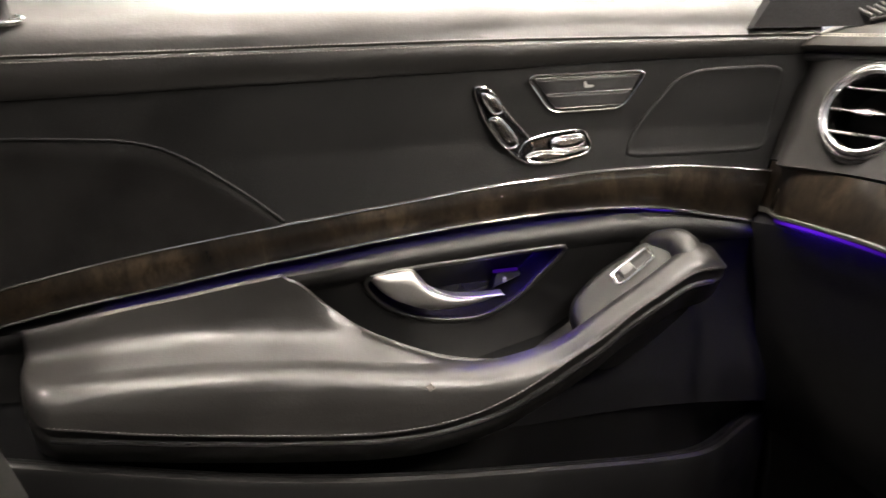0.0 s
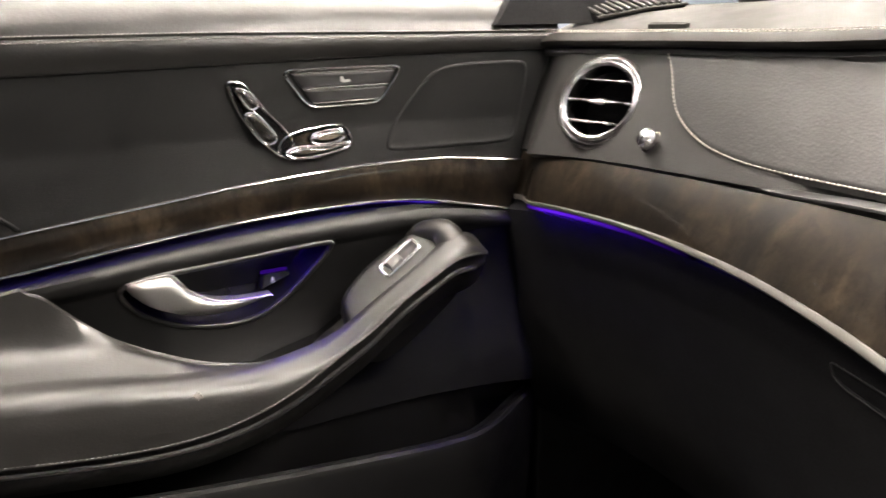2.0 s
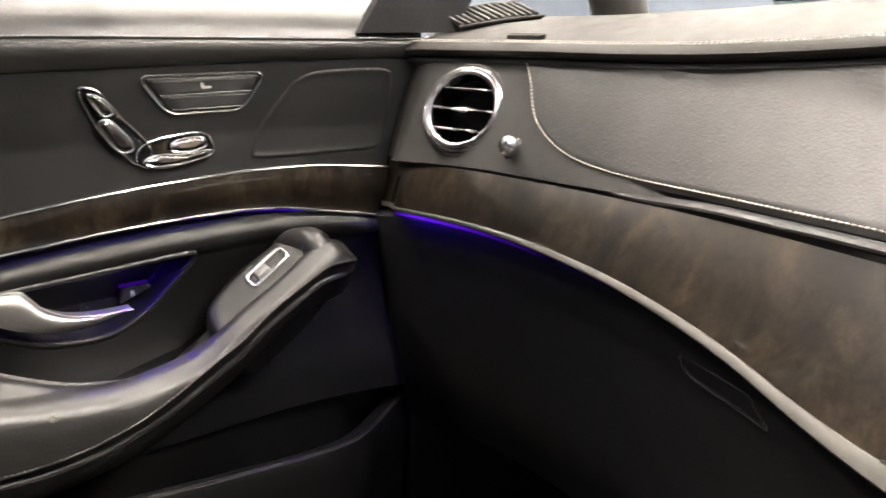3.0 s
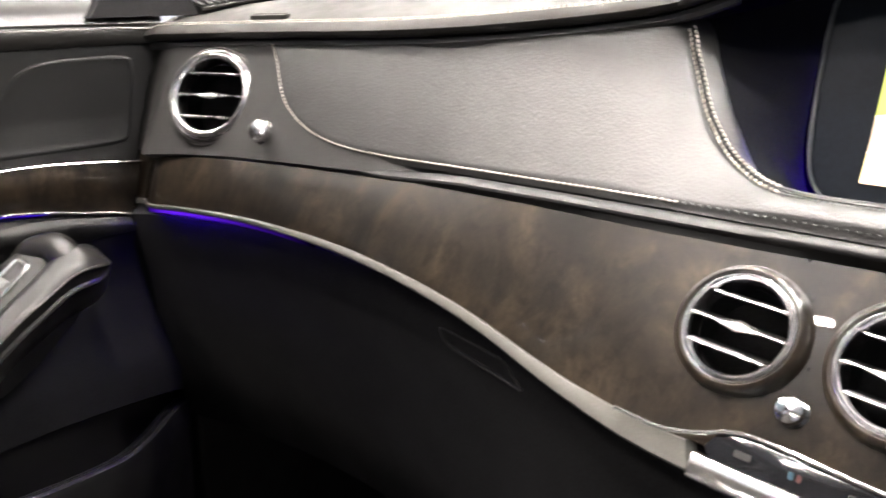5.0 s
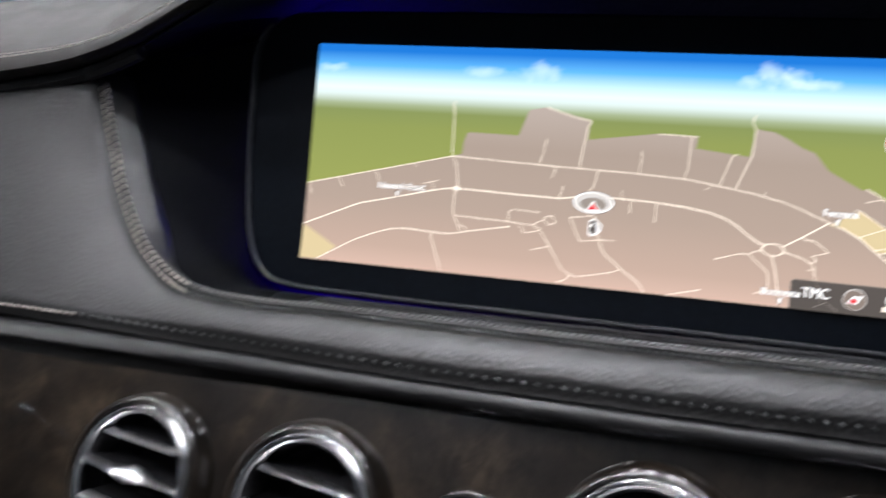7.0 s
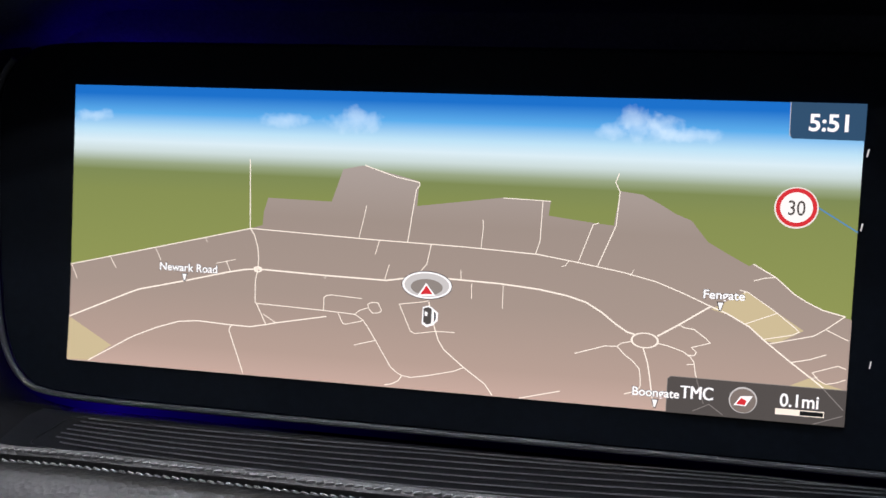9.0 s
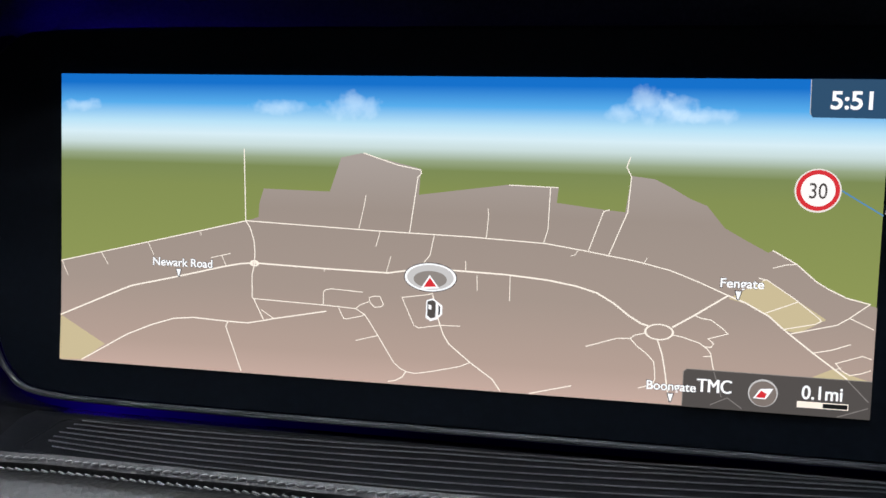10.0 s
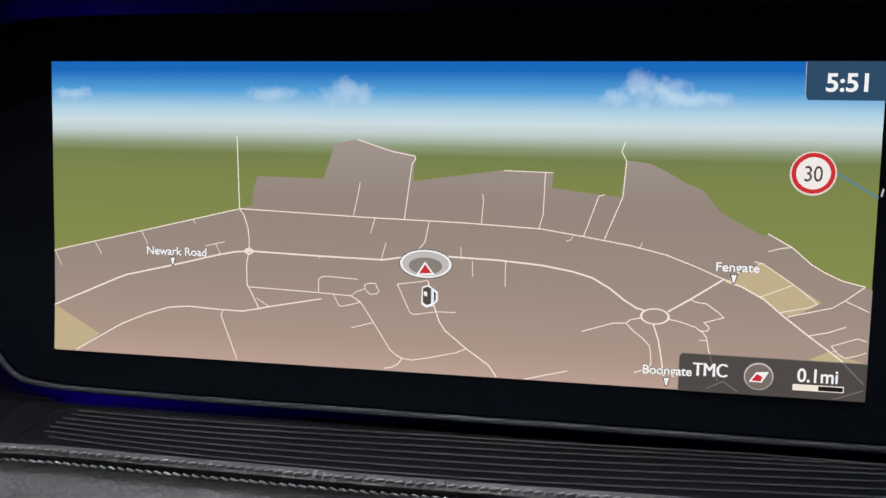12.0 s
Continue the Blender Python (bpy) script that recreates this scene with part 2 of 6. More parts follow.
def burl_wood():
    """Lacquered burl: upright clouds of brown and black, mottled and finely fibred."""
    m, t, b = nodes_of("burl_walnut")
    a = tex(t, "noise", 23, 6, (1.0, 1.0, 0.55), 0.64)
    a.inputs["Distortion"].default_value = 0.6
    c = tex(t, "noise", 105, 5, (1.0, 1.0, 0.5), 0.62)
    c.inputs["Distortion"].default_value = 0.5
    r = ramp(t, [(0.32, (0.0040, 0.0031, 0.0023)), (0.43, (0.0085, 0.0064, 0.0046)), (0.54, (0.0165, 0.0122, 0.0082)), (0.66, (0.036, 0.0266, 0.0176)), (0.78, (0.052, 0.038, 0.0262))])
    r2 = ramp(t, [(0.36, (0.36, 0.34, 0.31)), (0.50, (0.88, 0.87, 0.86)), (0.66, (1, 1, 1))])
    t.links.new(a.outputs["Fac"], r.inputs["Fac"])
    t.links.new(c.outputs["Fac"], r2.inputs["Fac"])
    fib = tex(t, "noise", 480, 3, (1.0, 1.0, 0.16), 0.6)
    r3 = ramp(t, [(0.36, (0.74, 0.73, 0.71)), (0.62, (1.0, 1.0, 1.0))])
    t.links.new(fib.outputs["Fac"], r3.inputs["Fac"])
    last = r.outputs["Color"]
    for layer in (r2, r3):
        mix = t.nodes.new("ShaderNodeMixRGB")
        mix.blend_type = "MULTIPLY"
        mix.inputs[0].default_value = 0.9
        t.links.new(last, mix.inputs[1])
        t.links.new(layer.outputs["Color"], mix.inputs[2])
        last = mix.outputs[0]
    t.links.new(last, b.inputs["Base Color"])
    b.inputs["Roughness"].default_value = 0.4
    b.inputs["Specular IOR Level"].default_value = 0.12
    b.inputs["Coat Weight"].default_value = 0.8
    b.inputs["Coat Roughness"].default_value = 0.02
    return m


def glow(name, colour, strength):
    m = bpy.data.materials.new(name)
    m.use_nodes = True
    t = m.node_tree
    t.nodes.remove(t.nodes["Principled BSDF"])
    e = t.nodes.new("ShaderNodeEmission")
    e.inputs[0].default_value, e.inputs[1].default_value = (*colour, 1), strength
    t.links.new(e.outputs[0], t.nodes["Material Output"].inputs[0])
    return m


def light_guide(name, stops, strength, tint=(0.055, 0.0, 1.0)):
    """Violet light line, its rise and fade put into the emission along x: (x, share of the strength) pairs."""
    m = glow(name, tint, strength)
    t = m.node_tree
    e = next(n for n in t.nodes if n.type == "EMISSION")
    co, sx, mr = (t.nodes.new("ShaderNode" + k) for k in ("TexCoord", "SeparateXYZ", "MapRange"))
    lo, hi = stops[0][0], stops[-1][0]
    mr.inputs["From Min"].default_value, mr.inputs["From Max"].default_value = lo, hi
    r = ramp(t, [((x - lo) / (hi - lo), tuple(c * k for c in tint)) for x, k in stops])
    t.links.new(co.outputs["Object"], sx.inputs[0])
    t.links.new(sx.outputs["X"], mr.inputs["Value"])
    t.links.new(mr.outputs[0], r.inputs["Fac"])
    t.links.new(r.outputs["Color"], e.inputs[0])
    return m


def clear_glass(name):
    m = bpy.data.materials.new(name)
    m.use_nodes = True
    t = m.node_tree
    t.nodes.remove(t.nodes["Principled BSDF"])
    a, g, x, fr = (t.nodes.new("ShaderNode" + k) for k in ("BsdfTransparent", "BsdfGlossy", "MixShader", "Fresnel"))
    a.inputs[0].default_value = (0.86, 0.92, 0.89, 1)
    g.inputs["Roughness"].default_value = 0.02
    t.links.new(fr.outputs[0], x.inputs[0])
    t.links.new(a.outputs[0], x.inputs[1])
    t.links.new(g.outputs[0], x.inputs[2])
    t.links.new(x.outputs[0], t.nodes["Material Output"].inputs[0])
    return m


LEATHER = leather("black_nappa_leather", (0.0098, 0.0094, 0.009), (0.0165, 0.0158, 0.0152), 0.34, 560, 0.0003, 0.22, 0.68)
PADDING = leather("dash_leather", (0.0068, 0.0067, 0.0065), (0.0104, 0.0102, 0.0099), 0.51, 520, 0.0007, 0.5, 0.64, 0.4, (-0.20, -0.08, 0.35, 0.72))
VINYL = leather("soft_black_vinyl", (0.0036, 0.0036, 0.0038), (0.0060, 0.0060, 0.0063), 0.44, 900, 0.0002, 0.4, 0.37)
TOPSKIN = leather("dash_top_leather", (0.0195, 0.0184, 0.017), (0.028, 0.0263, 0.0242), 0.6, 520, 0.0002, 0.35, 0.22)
WOOD = burl_wood()
CHROME = plain("bright_chrome", (0.88, 0.88, 0.89), 0.12, 1.0, 300, 0.03)
RINGCHROME = plain("soft_chrome", (0.86, 0.86, 0.87), 0.26, 1.0, 300, 0.03)
RINGSATIN = plain("satin_chrome", (0.56, 0.56, 0.57), 0.22, 1.0, 300, 0.05)
SATIN = plain("satin_aluminium", (0.115, 0.113, 0.108), 0.5, 1.0, 900, 0.06)
SMOKE = plain("dark_chrome", (0.28, 0.275, 0.27), 0.18, 1.0, 300, 0.08)
DARKCHROME = plain("black_chrome", (0.09, 0.088, 0.086), 0.14, 1.0, 300, 0.08)
GLOSS = plain("piano_black", (0.006, 0.006, 0.007), 0.10, 0.0, 300, 0.2, 0.0)
MATT = plain("matt_black_plastic", (0.008, 0.008, 0.009), 0.6, 0.0, 700, 0.25, 0.0, 0.0001)
SOFTBLACK = plain("soft_black_lining", (0.0100, 0.0100, 0.0107), 0.9, 0.0, 600, 0.25)
SOFTBLACK.node_tree.nodes["Principled BSDF"].inputs["Specular IOR Level"].default_value = 0.06
BEZEL = plain("display_edge_black", (0.0046, 0.0066, 0.0105), 0.5, 0.0, 300, 0.2)
BEZEL.node_tree.nodes["Principled BSDF"].inputs["Specular IOR Level"].default_value = 0.10
SHELFBLACK = plain("shelf_black", (0.0030, 0.0036, 0.0052), 0.6, 0.0, 600, 0.25)
SHELFBLACK.node_tree.nodes["Principled BSDF"].inputs["Specular IOR Level"].default_value = 0.12
FELT = plain("cowl_felt", (0.028, 0.031, 0.038), 0.95, 0.0, 600, 0.2)
FELT.node_tree.nodes["Principled BSDF"].inputs["Specular IOR Level"].default_value = 0.05
RIM = plain("grey_rim", (0.045, 0.048, 0.053), 0.45, 0.0, 300, 0.15)
SEATSKIN = leather("seat_leather", (0.005, 0.0052, 0.0048), (0.008, 0.0082, 0.0076), 0.6, 700, 0.0002, 0.4, 0.2)
STRIP = plain("brushed_strip", (0.092, 0.091, 0.083), 0.66, 0.8, 900, 0.08)
HANDLE = plain("satin_handle_metal", (0.44, 0.435, 0.425), 0.46, 1.0, 900, 0.06)
PANELSKIN = leather("smooth_panel_skin", (0.015, 0.0146, 0.0143), (0.022, 0.0214, 0.021), 0.46, 900, 0.0002, 0.4, 0.42)
# black ribs made paler: the light on their edges is in the colour
RIBLIT = plain("lit_rib_plastic", (0.055, 0.057, 0.061), 0.35, 0.0, 300, 0.15)
TRIMSKIN = leather("satin_trim_skin", (0.006, 0.006, 0.0062), (0.009, 0.009, 0.0092), 0.45, 700, 0.0002, 0.3, 0.34)
HOLLOW = plain("black_felt_lining", (0.0044, 0.0048, 0.0058), 0.92, 0.0, 600, 0.25)
HOLLOW.node_tree.nodes["Principled BSDF"].inputs["Specular IOR Level"].default_value = 0.08
THREAD = plain("grey_thread", (0.42, 0.39, 0.35), 0.75, 0.0, 1500, 0.25)
GREYTHREAD = plain("mid_grey_thread", (0.26, 0.25, 0.235), 0.75, 0.0, 1500, 0.25)
MIDTHREAD = plain("slate_thread", (0.135, 0.138, 0.135), 0.75, 0.0, 1500, 0.25)
DARKTHREAD = plain("dark_thread", (0.11, 0.108, 0.105), 0.75, 0.0, 1500, 0.25)
SPEAKERCLOTH = plain("black_speaker_cloth", (0.0034, 0.0032, 0.0032), 0.8, 0.0, 900, 0.3, 0.0, 0.0002)
SPEAKERCLOTH.node_tree.nodes["Principled BSDF"].inputs["Specular IOR Level"].default_value = 0.15
CARPET = plain("black_carpet", (0.010, 0.010, 0.011), 0.95, 0.0, 900, 0.4, 0.0, 0.001)
CLOTH = plain("dark_headliner", (0.055, 0.053, 0.05), 0.9, 0.0, 900, 0.15, 0.0, 0.0004)
WALL = plain("grey_wall_paint", (0.26, 0.30, 0.36), 0.7, 0.0, 8, 0.05)
SLATE = plain("dark_wall_paint", (0.12, 0.135, 0.165), 0.7, 0.0, 8, 0.08)
TILES = plain("grey_floor_paint", (0.12, 0.12, 0.12), 0.35, 0.0, 6, 0.12)
PAINT = plain("black_car_paint", (0.02, 0.02, 0.022), 0.25, 0.0, 40, 0.1, 1.0)
GLASS = clear_glass("window_glass")
DIMVIOLET = glow("faint_violet_light_line", (0.055, 0.0, 1.0), LED * 0.16)
STRONGVIOLET = glow("strong_violet_light_line", (0.055, 0.0, 1.0), LED * 4.0)
LENS = glow("roof_fill_lens", (1.0, 0.91, 0.79), DOME)
REARGLINT = glow("rear_glint_lens", (1.0, 0.93, 0.83), REAR)
MIDVIOLET = glow("soft_violet_light_line", (0.055, 0.0, 1.0), LED * 0.05)
PANEL = glow("light_panel", (1.0, 0.89, 0.76), LAMP)

# ---- the forms of the cabin: x to the driver's side, y to the front, origin at the display's middle ----
TILT = radians(20)
SEAM = lambda z: -0.075 + 0.30 * np.minimum(z, 0.0)             # joint of door and dashboard, as y


def door_x(y, z):
    return -0.778 + 0.035 * np.maximum(0, (y + 0.28) / 0.2) ** 2 + 0.12 * np.maximum(0, -(z + 0.06))


lea_shift = spl([(-0.78, -0.034), (-0.70, -0.020), (-0.6, -0.009), (-0.5, -0.007), (-0.38, 0.006), (-0.26, 0.020), (-0.1, 0.014), (0.05, 0.012), (0.4, 0.012)])


def pad_y(x, z):
    return -0.05 + 0.55 * (z - 0.01) + lea_shift(x)


wood_shift = spl([(-0.78, -0.121), (-0.5, -0.122), (-0.16, -0.132), (0.0, -0.127), (0.4, -0.125)])
wood_lean = lin([(-0.75, 0.45), (-0.4, 0.7)])


def wood_y(x, z):
    return wood_shift(x) + wood_lean(x) * (z + 0.1)


def on_door(y, z, h=0.0):
    return np.array((door_x(y, z) + h, y, z))


def on_pad(x, z, h=0.0):
    return np.array((x, pad_y(x, z) - h * 0.876, z + h * 0.482))


def on_wood(x, z, h=0.0):
    return np.array((x, wood_y(x, z) - h * 0.819, z + h * 0.574))


def on_screen(u, v, h=0.0):
    return np.array((u, v * math.sin(TILT) - h * math.cos(TILT), v * math.cos(TILT) + h * math.sin(TILT)))


# ---- shell of the car and the hall round it ----
tagged(part("floor", box(-7, 7, -7, 7, -1.05, -0.98), TILES), "grey painted hall floor", "floor", kind="structure")
tagged(part("ceiling", box(-7, 7, -7, 7, 2.9, 3.0), WALL), "grey hall ceiling", "ceiling", kind="structure")
# unseen walls; their tones set the fill and reflections in the cabin
for nm, b in (("wall_west", (-7.1, -7, -7, 7)), ("wall_east", (7, 7.1, -7, 7)), ("wall_south", (-7, 7, -7.1, -7)), ("wall_north", (-7, 7, 7, 7.1))):
    tagged(part(nm, box(*b, -0.98, 2.9), WALL if nm in ("wall_west", "wall_north") else SLATE), "grey painted hall wall" if nm in ("wall_west", "wall_north") else "dark grey hall wall", "wall", kind="structure")


def ceiling_light(m):
    t = thing("ceiling_light", "long white strip light on the hall ceiling", "ceiling light", m, "hall ceiling lights")
    part("frame", box(-0.64, 0.64, -0.07, 0.07, -0.05, -0.004, 0.006), SATIN, t)
    for cx in (-0.45, -0.15, 0.15, 0.45):
        part("diffuser", box(cx - 0.095, cx + 0.095, -0.045, 0.045, -0.066, -0.0502, 0.006), PANEL, t, "glowing white diffuser")
    return t


first = ceiling_light(pose(-3.9, -0.6, 2.9))
for ix in range(5):
    for iy in range(5):
        if (ix or iy) and (ix < 3 or iy > 2):
            copy_thing(first, pose(-3.9 + 1.5 * ix, -0.6 + 0.9 * iy, 2.9))

# extra ceiling lights, added for highlights on armrest and dashboard
for px, py in ((-0.9, -2.4), (0.6, -0.6), (-0.9, -1.5)):
    copy_thing(first, pose(px, py, 2.9))

cabin = thing("car_body", "black car body shell with dark headliner", "car body", kind="structure")
part("cabin_floor", box(-0.86, 0.86, -2.1, 0.75, -0.80, -0.76), CARPET, cabin, "black carpeted floor")
part("firewall", box(-0.86, 0.86, 0.62, 0.70, -0.76, 0.02), MATT, cabin)
part("kick_panel", box(-0.80, -0.765, -0.06, 0.62, -0.76, -0.02, 0.006), MATT, cabin)
# unseen box behind the door, added to block light leaks
part("door_backing", box(-0.89, -0.80, -0.88, 0.62, -0.76, 0.012, 0.004), PAINT, cabin)
part("scuttle", box(-0.80, -0.745, -0.02, 0.62, -0.3, 0.012, 0.006), MATT, cabin)
part("driver_side", box(0.80, 0.86, -2.1, 0.70, -0.76, 0.06, 0.01), VINYL, cabin)
part("rear_bulkhead", box(-0.86, 0.86, -2.1, -2.02, -0.76, 0.06), VINYL, cabin)
part("rear_door_panel", box(-0.86, -0.79, -2.02, -0.86, -0.76, 0.06, 0.01), VINYL, cabin)
# unseen roof; its opening is sized for the overhead light it lets in
for nm, b in (("roof_rail", (-0.72, -0.58, -1.9, 0.05)), ("roof_rail", (0.58, 0.72, -1.9, 0.05)), ("roof_header", (-0.58, 0.58, -0.14, 0.05)), ("roof_header", (-0.58, 0.58, -1.9, -0.92))):
    part(nm, box(*b, 0.49, 0.52, 0.008), CLOTH, cabin, "dark cloth headliner")
for sx in (-1, 1):
    part("a_pillar", tube(through_points([(0.80 * sx, 0.30, 0.03), (0.77 * sx, 0.18, 0.22), (0.70 * sx, 0.02, 0.49)], 14), 0.035, 10), CLOTH, cabin)
    part("b_pillar", tube(through_points([(0.82 * sx, -0.88, 0.04), (0.79 * sx, -0.90, 0.28), (0.70 * sx, -0.93, 0.49)], 10), 0.05, 10), CLOTH, cabin)
for nm, pts in (("window_1", [(-0.835, -0.84, 0.03), (-0.835, -0.02, 0.03), (-0.73, -0.02, 0.48), (-0.73, -0.84, 0.48)]),
                ("window_2", [(0.835, -0.84, 0.03), (0.835, -0.02, 0.03), (0.73, -0.02, 0.48), (0.73, -0.84, 0.48)]),
                ("windscreen", [(-0.78, 0.62, 0.05), (0.78, 0.62, 0.05), (0.68, 0.05, 0.5), (-0.68, 0.05, 0.5)])):
    p = np.array(pts, float).reshape(2, 2, 3)
    p[1] = p[1][::-1]
    g = tagged(part(nm, slab(p, (0, 0, 0.004) if nm == "windscreen" else (0.004, 0, 0)), GLASS), "clear car window glass", "window", kind="structure")
    g.visible_shadow = False

# unseen roof lamp with four lenses, added to light the dashboard from above
console = thing("roof_fill_lamp", "unseen roof console added as a fill lamp, with four lenses", "roof lamp")
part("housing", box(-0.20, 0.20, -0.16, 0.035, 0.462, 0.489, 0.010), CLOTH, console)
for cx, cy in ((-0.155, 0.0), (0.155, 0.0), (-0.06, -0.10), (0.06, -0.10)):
    part("lamp_lens", box(cx - 0.021, cx + 0.021, cy - 0.015, cy + 0.015, 0.456, 0.4615, 0.001), LENS, console, "glowing white fill lens")

# slim bright bars in a dark housing, unseen, added for glints in wood and chrome
rear = thing("rear_glint_bars", "unseen dark housing with slim bright bars, added for reflections", "roof lamp")
part("housing", box(-0.50, 0.50, -1.64, -1.42, 0.474, 0.489, 0.006), CLOTH, rear)
for cx, cy, half in ((-0.40, -0.97, 0.045), (-0.28, -0.99, 0.014), (-0.23, -0.96, 0.010), (-0.12, -1.00, 0.050), (0.0, -0.97, 0.012), (0.05, -1.03, 0.010), (0.18, -0.98, 0.055), (0.33, -1.02, 0.012), (0.40, -0.97, 0.030), (-0.33, -1.07, 0.012), (0.12, -1.08, 0.012)):
    part("glint_bar", box(cx - half, cx + half, cy - 0.510, cy - 0.492, 0.470, 0.4735, 0.001), REARGLINT, rear, "glowing white bar added for reflections")

# ---- dashboard ----
VENTS = ((-0.167, -0.107, 0.0262), (-0.0923, -0.1095, 0.0278), (0.037, -0.1095, 0.0288), (0.112, -0.107, 0.0262))
OUTER = (-0.643, -0.037, 0.0366)
CLOCK = (-0.027, -0.113, 0.0205)


def wood_hole(p):
    return any(np.linalg.norm(p - on_wood(x, z, 0.002)) < r * 1.05 for x, z, r in VENTS + (CLOCK,))


def vent_hole(p):
    return np.linalg.norm(p - on_pad(OUTER[0], OUTER[1], 0.003)) < OUTER[2] * 1.05


dash = thing("dashboard", "black leather dashboard with walnut trim and violet light line", "dashboard")
edge_low = spl([(-0.80, 0.001), (-0.734, 0.003), (-0.588, 0.010), (-0.44, 0.017), (-0.312, 0.030), (-0.271, 0.037), (-0.235, 0.048), (-0.201, 0.064), (-0.181, 0.074), (-0.15, 0.086), (-0.11, 0.093), (0.0, 0.096), (0.2, 0.097), (0.45, 0.095)])
XS = np.concatenate([np.linspace(-0.742, -0.30, 46), np.linspace(-0.292, -0.10, 40), np.linspace(-0.08, 0.42, 26)])


nose_h = spl([(-0.80, 0.90), (-0.60, 0.82), (-0.45, 0.80), (-0.33, 0.77), (-0.26, 0.67), (-0.21, 0.58), (-0.1, 0.56), (0.45, 0.56)])


def nose_y(x):
    return np.where(x < -0.26, pad_y(np.minimum(x, -0.26), edge_low(np.minimum(x, -0.26))), -0.018) - 0.004


rows = []
for x in XS:
    z0, y0 = float(edge_low(x)), float(nose_y(x))
    lift = 0.015 + 0.008 * float(sm((x + 0.72) / 0.4))
    fz = float(nose_h(x))
    prof = [(0.030, 0.003 * fz), (0.006, 0.003 * fz), (0.0005, 0.0042 * fz), (-0.0030, 0.0070 * fz), (-0.004, 0.0105 * fz), (-0.002, 0.0145 * fz), (0.003, 0.0190 * fz), (0.005, 0.0184 * fz), (0.007, 0.0197 * fz), (0.030, 0.0205 * fz + lift * 0.35), (0.07, 0.0205 * fz + lift * 0.9), (0.13, 0.020 * fz + lift * 1.3), (0.28, 0.018 * fz + lift), (0.62, -0.01)] + ([(0.62, -0.05), (0.03, -0.02)] if x < -0.262 else [(0.62, -0.03), (0.03, 0.002)])
    end = float(sm((x + 0.742) / 0.016))
    rows.append([(x - 0.10 * min(max(dy - 0.004, 0.0) / 0.2, 1.4) * float(sm((-0.60 - x) / 0.14)), y0 + dy, z0 * (1 if dy < 0.2 else 0.7) + dz * (0.8 + 0.2 * end)) for dy, dz in prof])
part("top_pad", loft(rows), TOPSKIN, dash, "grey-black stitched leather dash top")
seam = [(x, float(nose_y(x)) + 0.0008, float(edge_low(x)) + 0.0193 * float(nose_h(x))) for x in XS]
seam2 = [(x, float(nose_y(x)) + 0.0092, float(edge_low(x)) + 0.0206 * float(nose_h(x))) for x in XS]
tagged(part("stitching", join(stitching(seam, (0, -0.6, 0.8)), stitching(seam2, (0, -0.1, 1))), THREAD, dash, "grey thread seam"), kind="stuff")
part("dash_core", box(-0.74, 0.42, 0.06, 0.6, -0.40, 0.0), MATT, dash)
# black rod laid in the gap to stand for its shade
part("shadow_gap", tube([(x, float(nose_y(x)) + 0.006, float(edge_low(x)) - 0.002) for x in XS[:60]], 0.004, 8), MATT, dash)

# plain panel round the outer vent
wood_top = spl([(-0.78, -0.098), (-0.704, -0.089), (-0.567, -0.079), (-0.447, -0.074), (-0.348, -0.0712), (-0.263, -0.0712), (-0.192, -0.0712), (-0.133, -0.0708), (-0.068, -0.0708), (0.1, -0.0708), (0.42, -0.0708)])
g = []
for x in np.linspace(-0.750, -0.39, 150):
    g.append([on_pad(x, z) for z in np.linspace(float(wood_top(x)) + 0.001, float(edge_low(x)) - 0.001, 44)])
g = np.array(g)
for i in range(g.shape[0]):
    for j in range(g.shape[1]):
        yj = SEAM(g[i, j, 2])
        k = float(sm((-0.70 - g[i, j, 0]) / 0.045))
        g[i, j, 1] += 0.008 * float(sm((g[i, j, 0] + 0.46) / 0.07))
        g[i, j, 1] = g[i, j, 1] * (1 - k) + (yj + 0.002) * k
part("vent_panel", slab(g, (0, 0.0088, -0.0048), vent_hole), PANELSKIN, dash, "smooth black panel round the vent")

# stitched leather pad
pad_low = spl([(-0.597, 0.006), (-0.583, -0.008), (-0.567, -0.029), (-0.550, -0.043), (-0.530, -0.0525), (-0.497, -0.0610), (-0.458, -0.0648), (-0.364, -0.0670), (-0.282, -0.069), (-0.207, -0.0725), (-0.12, -0.076), (0.0, -0.077), (0.42, -0.077)])
pad_high = lin([(-0.60, 0.0075), (-0.588, 0.009), (-0.44, 0.016), (-0.35, 0.0245), (-0.312, 0.029), (-0.275, 0.0335), (-0.262, 0.034)])
foot_y = spl([(-0.45, -0.0915), (-0.38, -0.0925), (-0.3, -0.0955), (-0.22, -0.0985), (-0.14, -0.1045), (-0.1, -0.107), (0.1, -0.107), (0.42, -0.107)])
foot_z = spl([(-0.45, -0.0660), (-0.38, -0.0650), (-0.3, -0.0634), (-0.22, -0.0621), (-0.18, -0.0614), (-0.14, -0.0602), (-0.1, -0.0598), (0.1, -0.0598), (0.42, -0.0598)])


def pad_foot(x):
    """Lower edge of the leather pad."""
    k = float(sm((x + 0.47) / 0.10))
    return on_pad(x, float(pad_low(x))) * (1 - k) + np.array((x, float(foot_y(x)), float(foot_z(x)))) * k


pad_lean = spl([(-0.60, 0.55), (-0.5, 0.56), (-0.42, 0.62), (-0.35, 0.72), (-0.30, 0.81), (-0.2625, 0.90), (-0.24, 1.03), (-0.2155, 1.27), (-0.2, 1.45), (-0.18, 1.68), (-0.16, 1.82), (-0.13, 1.85), (0.1, 1.85), (0.42, 1.85)])


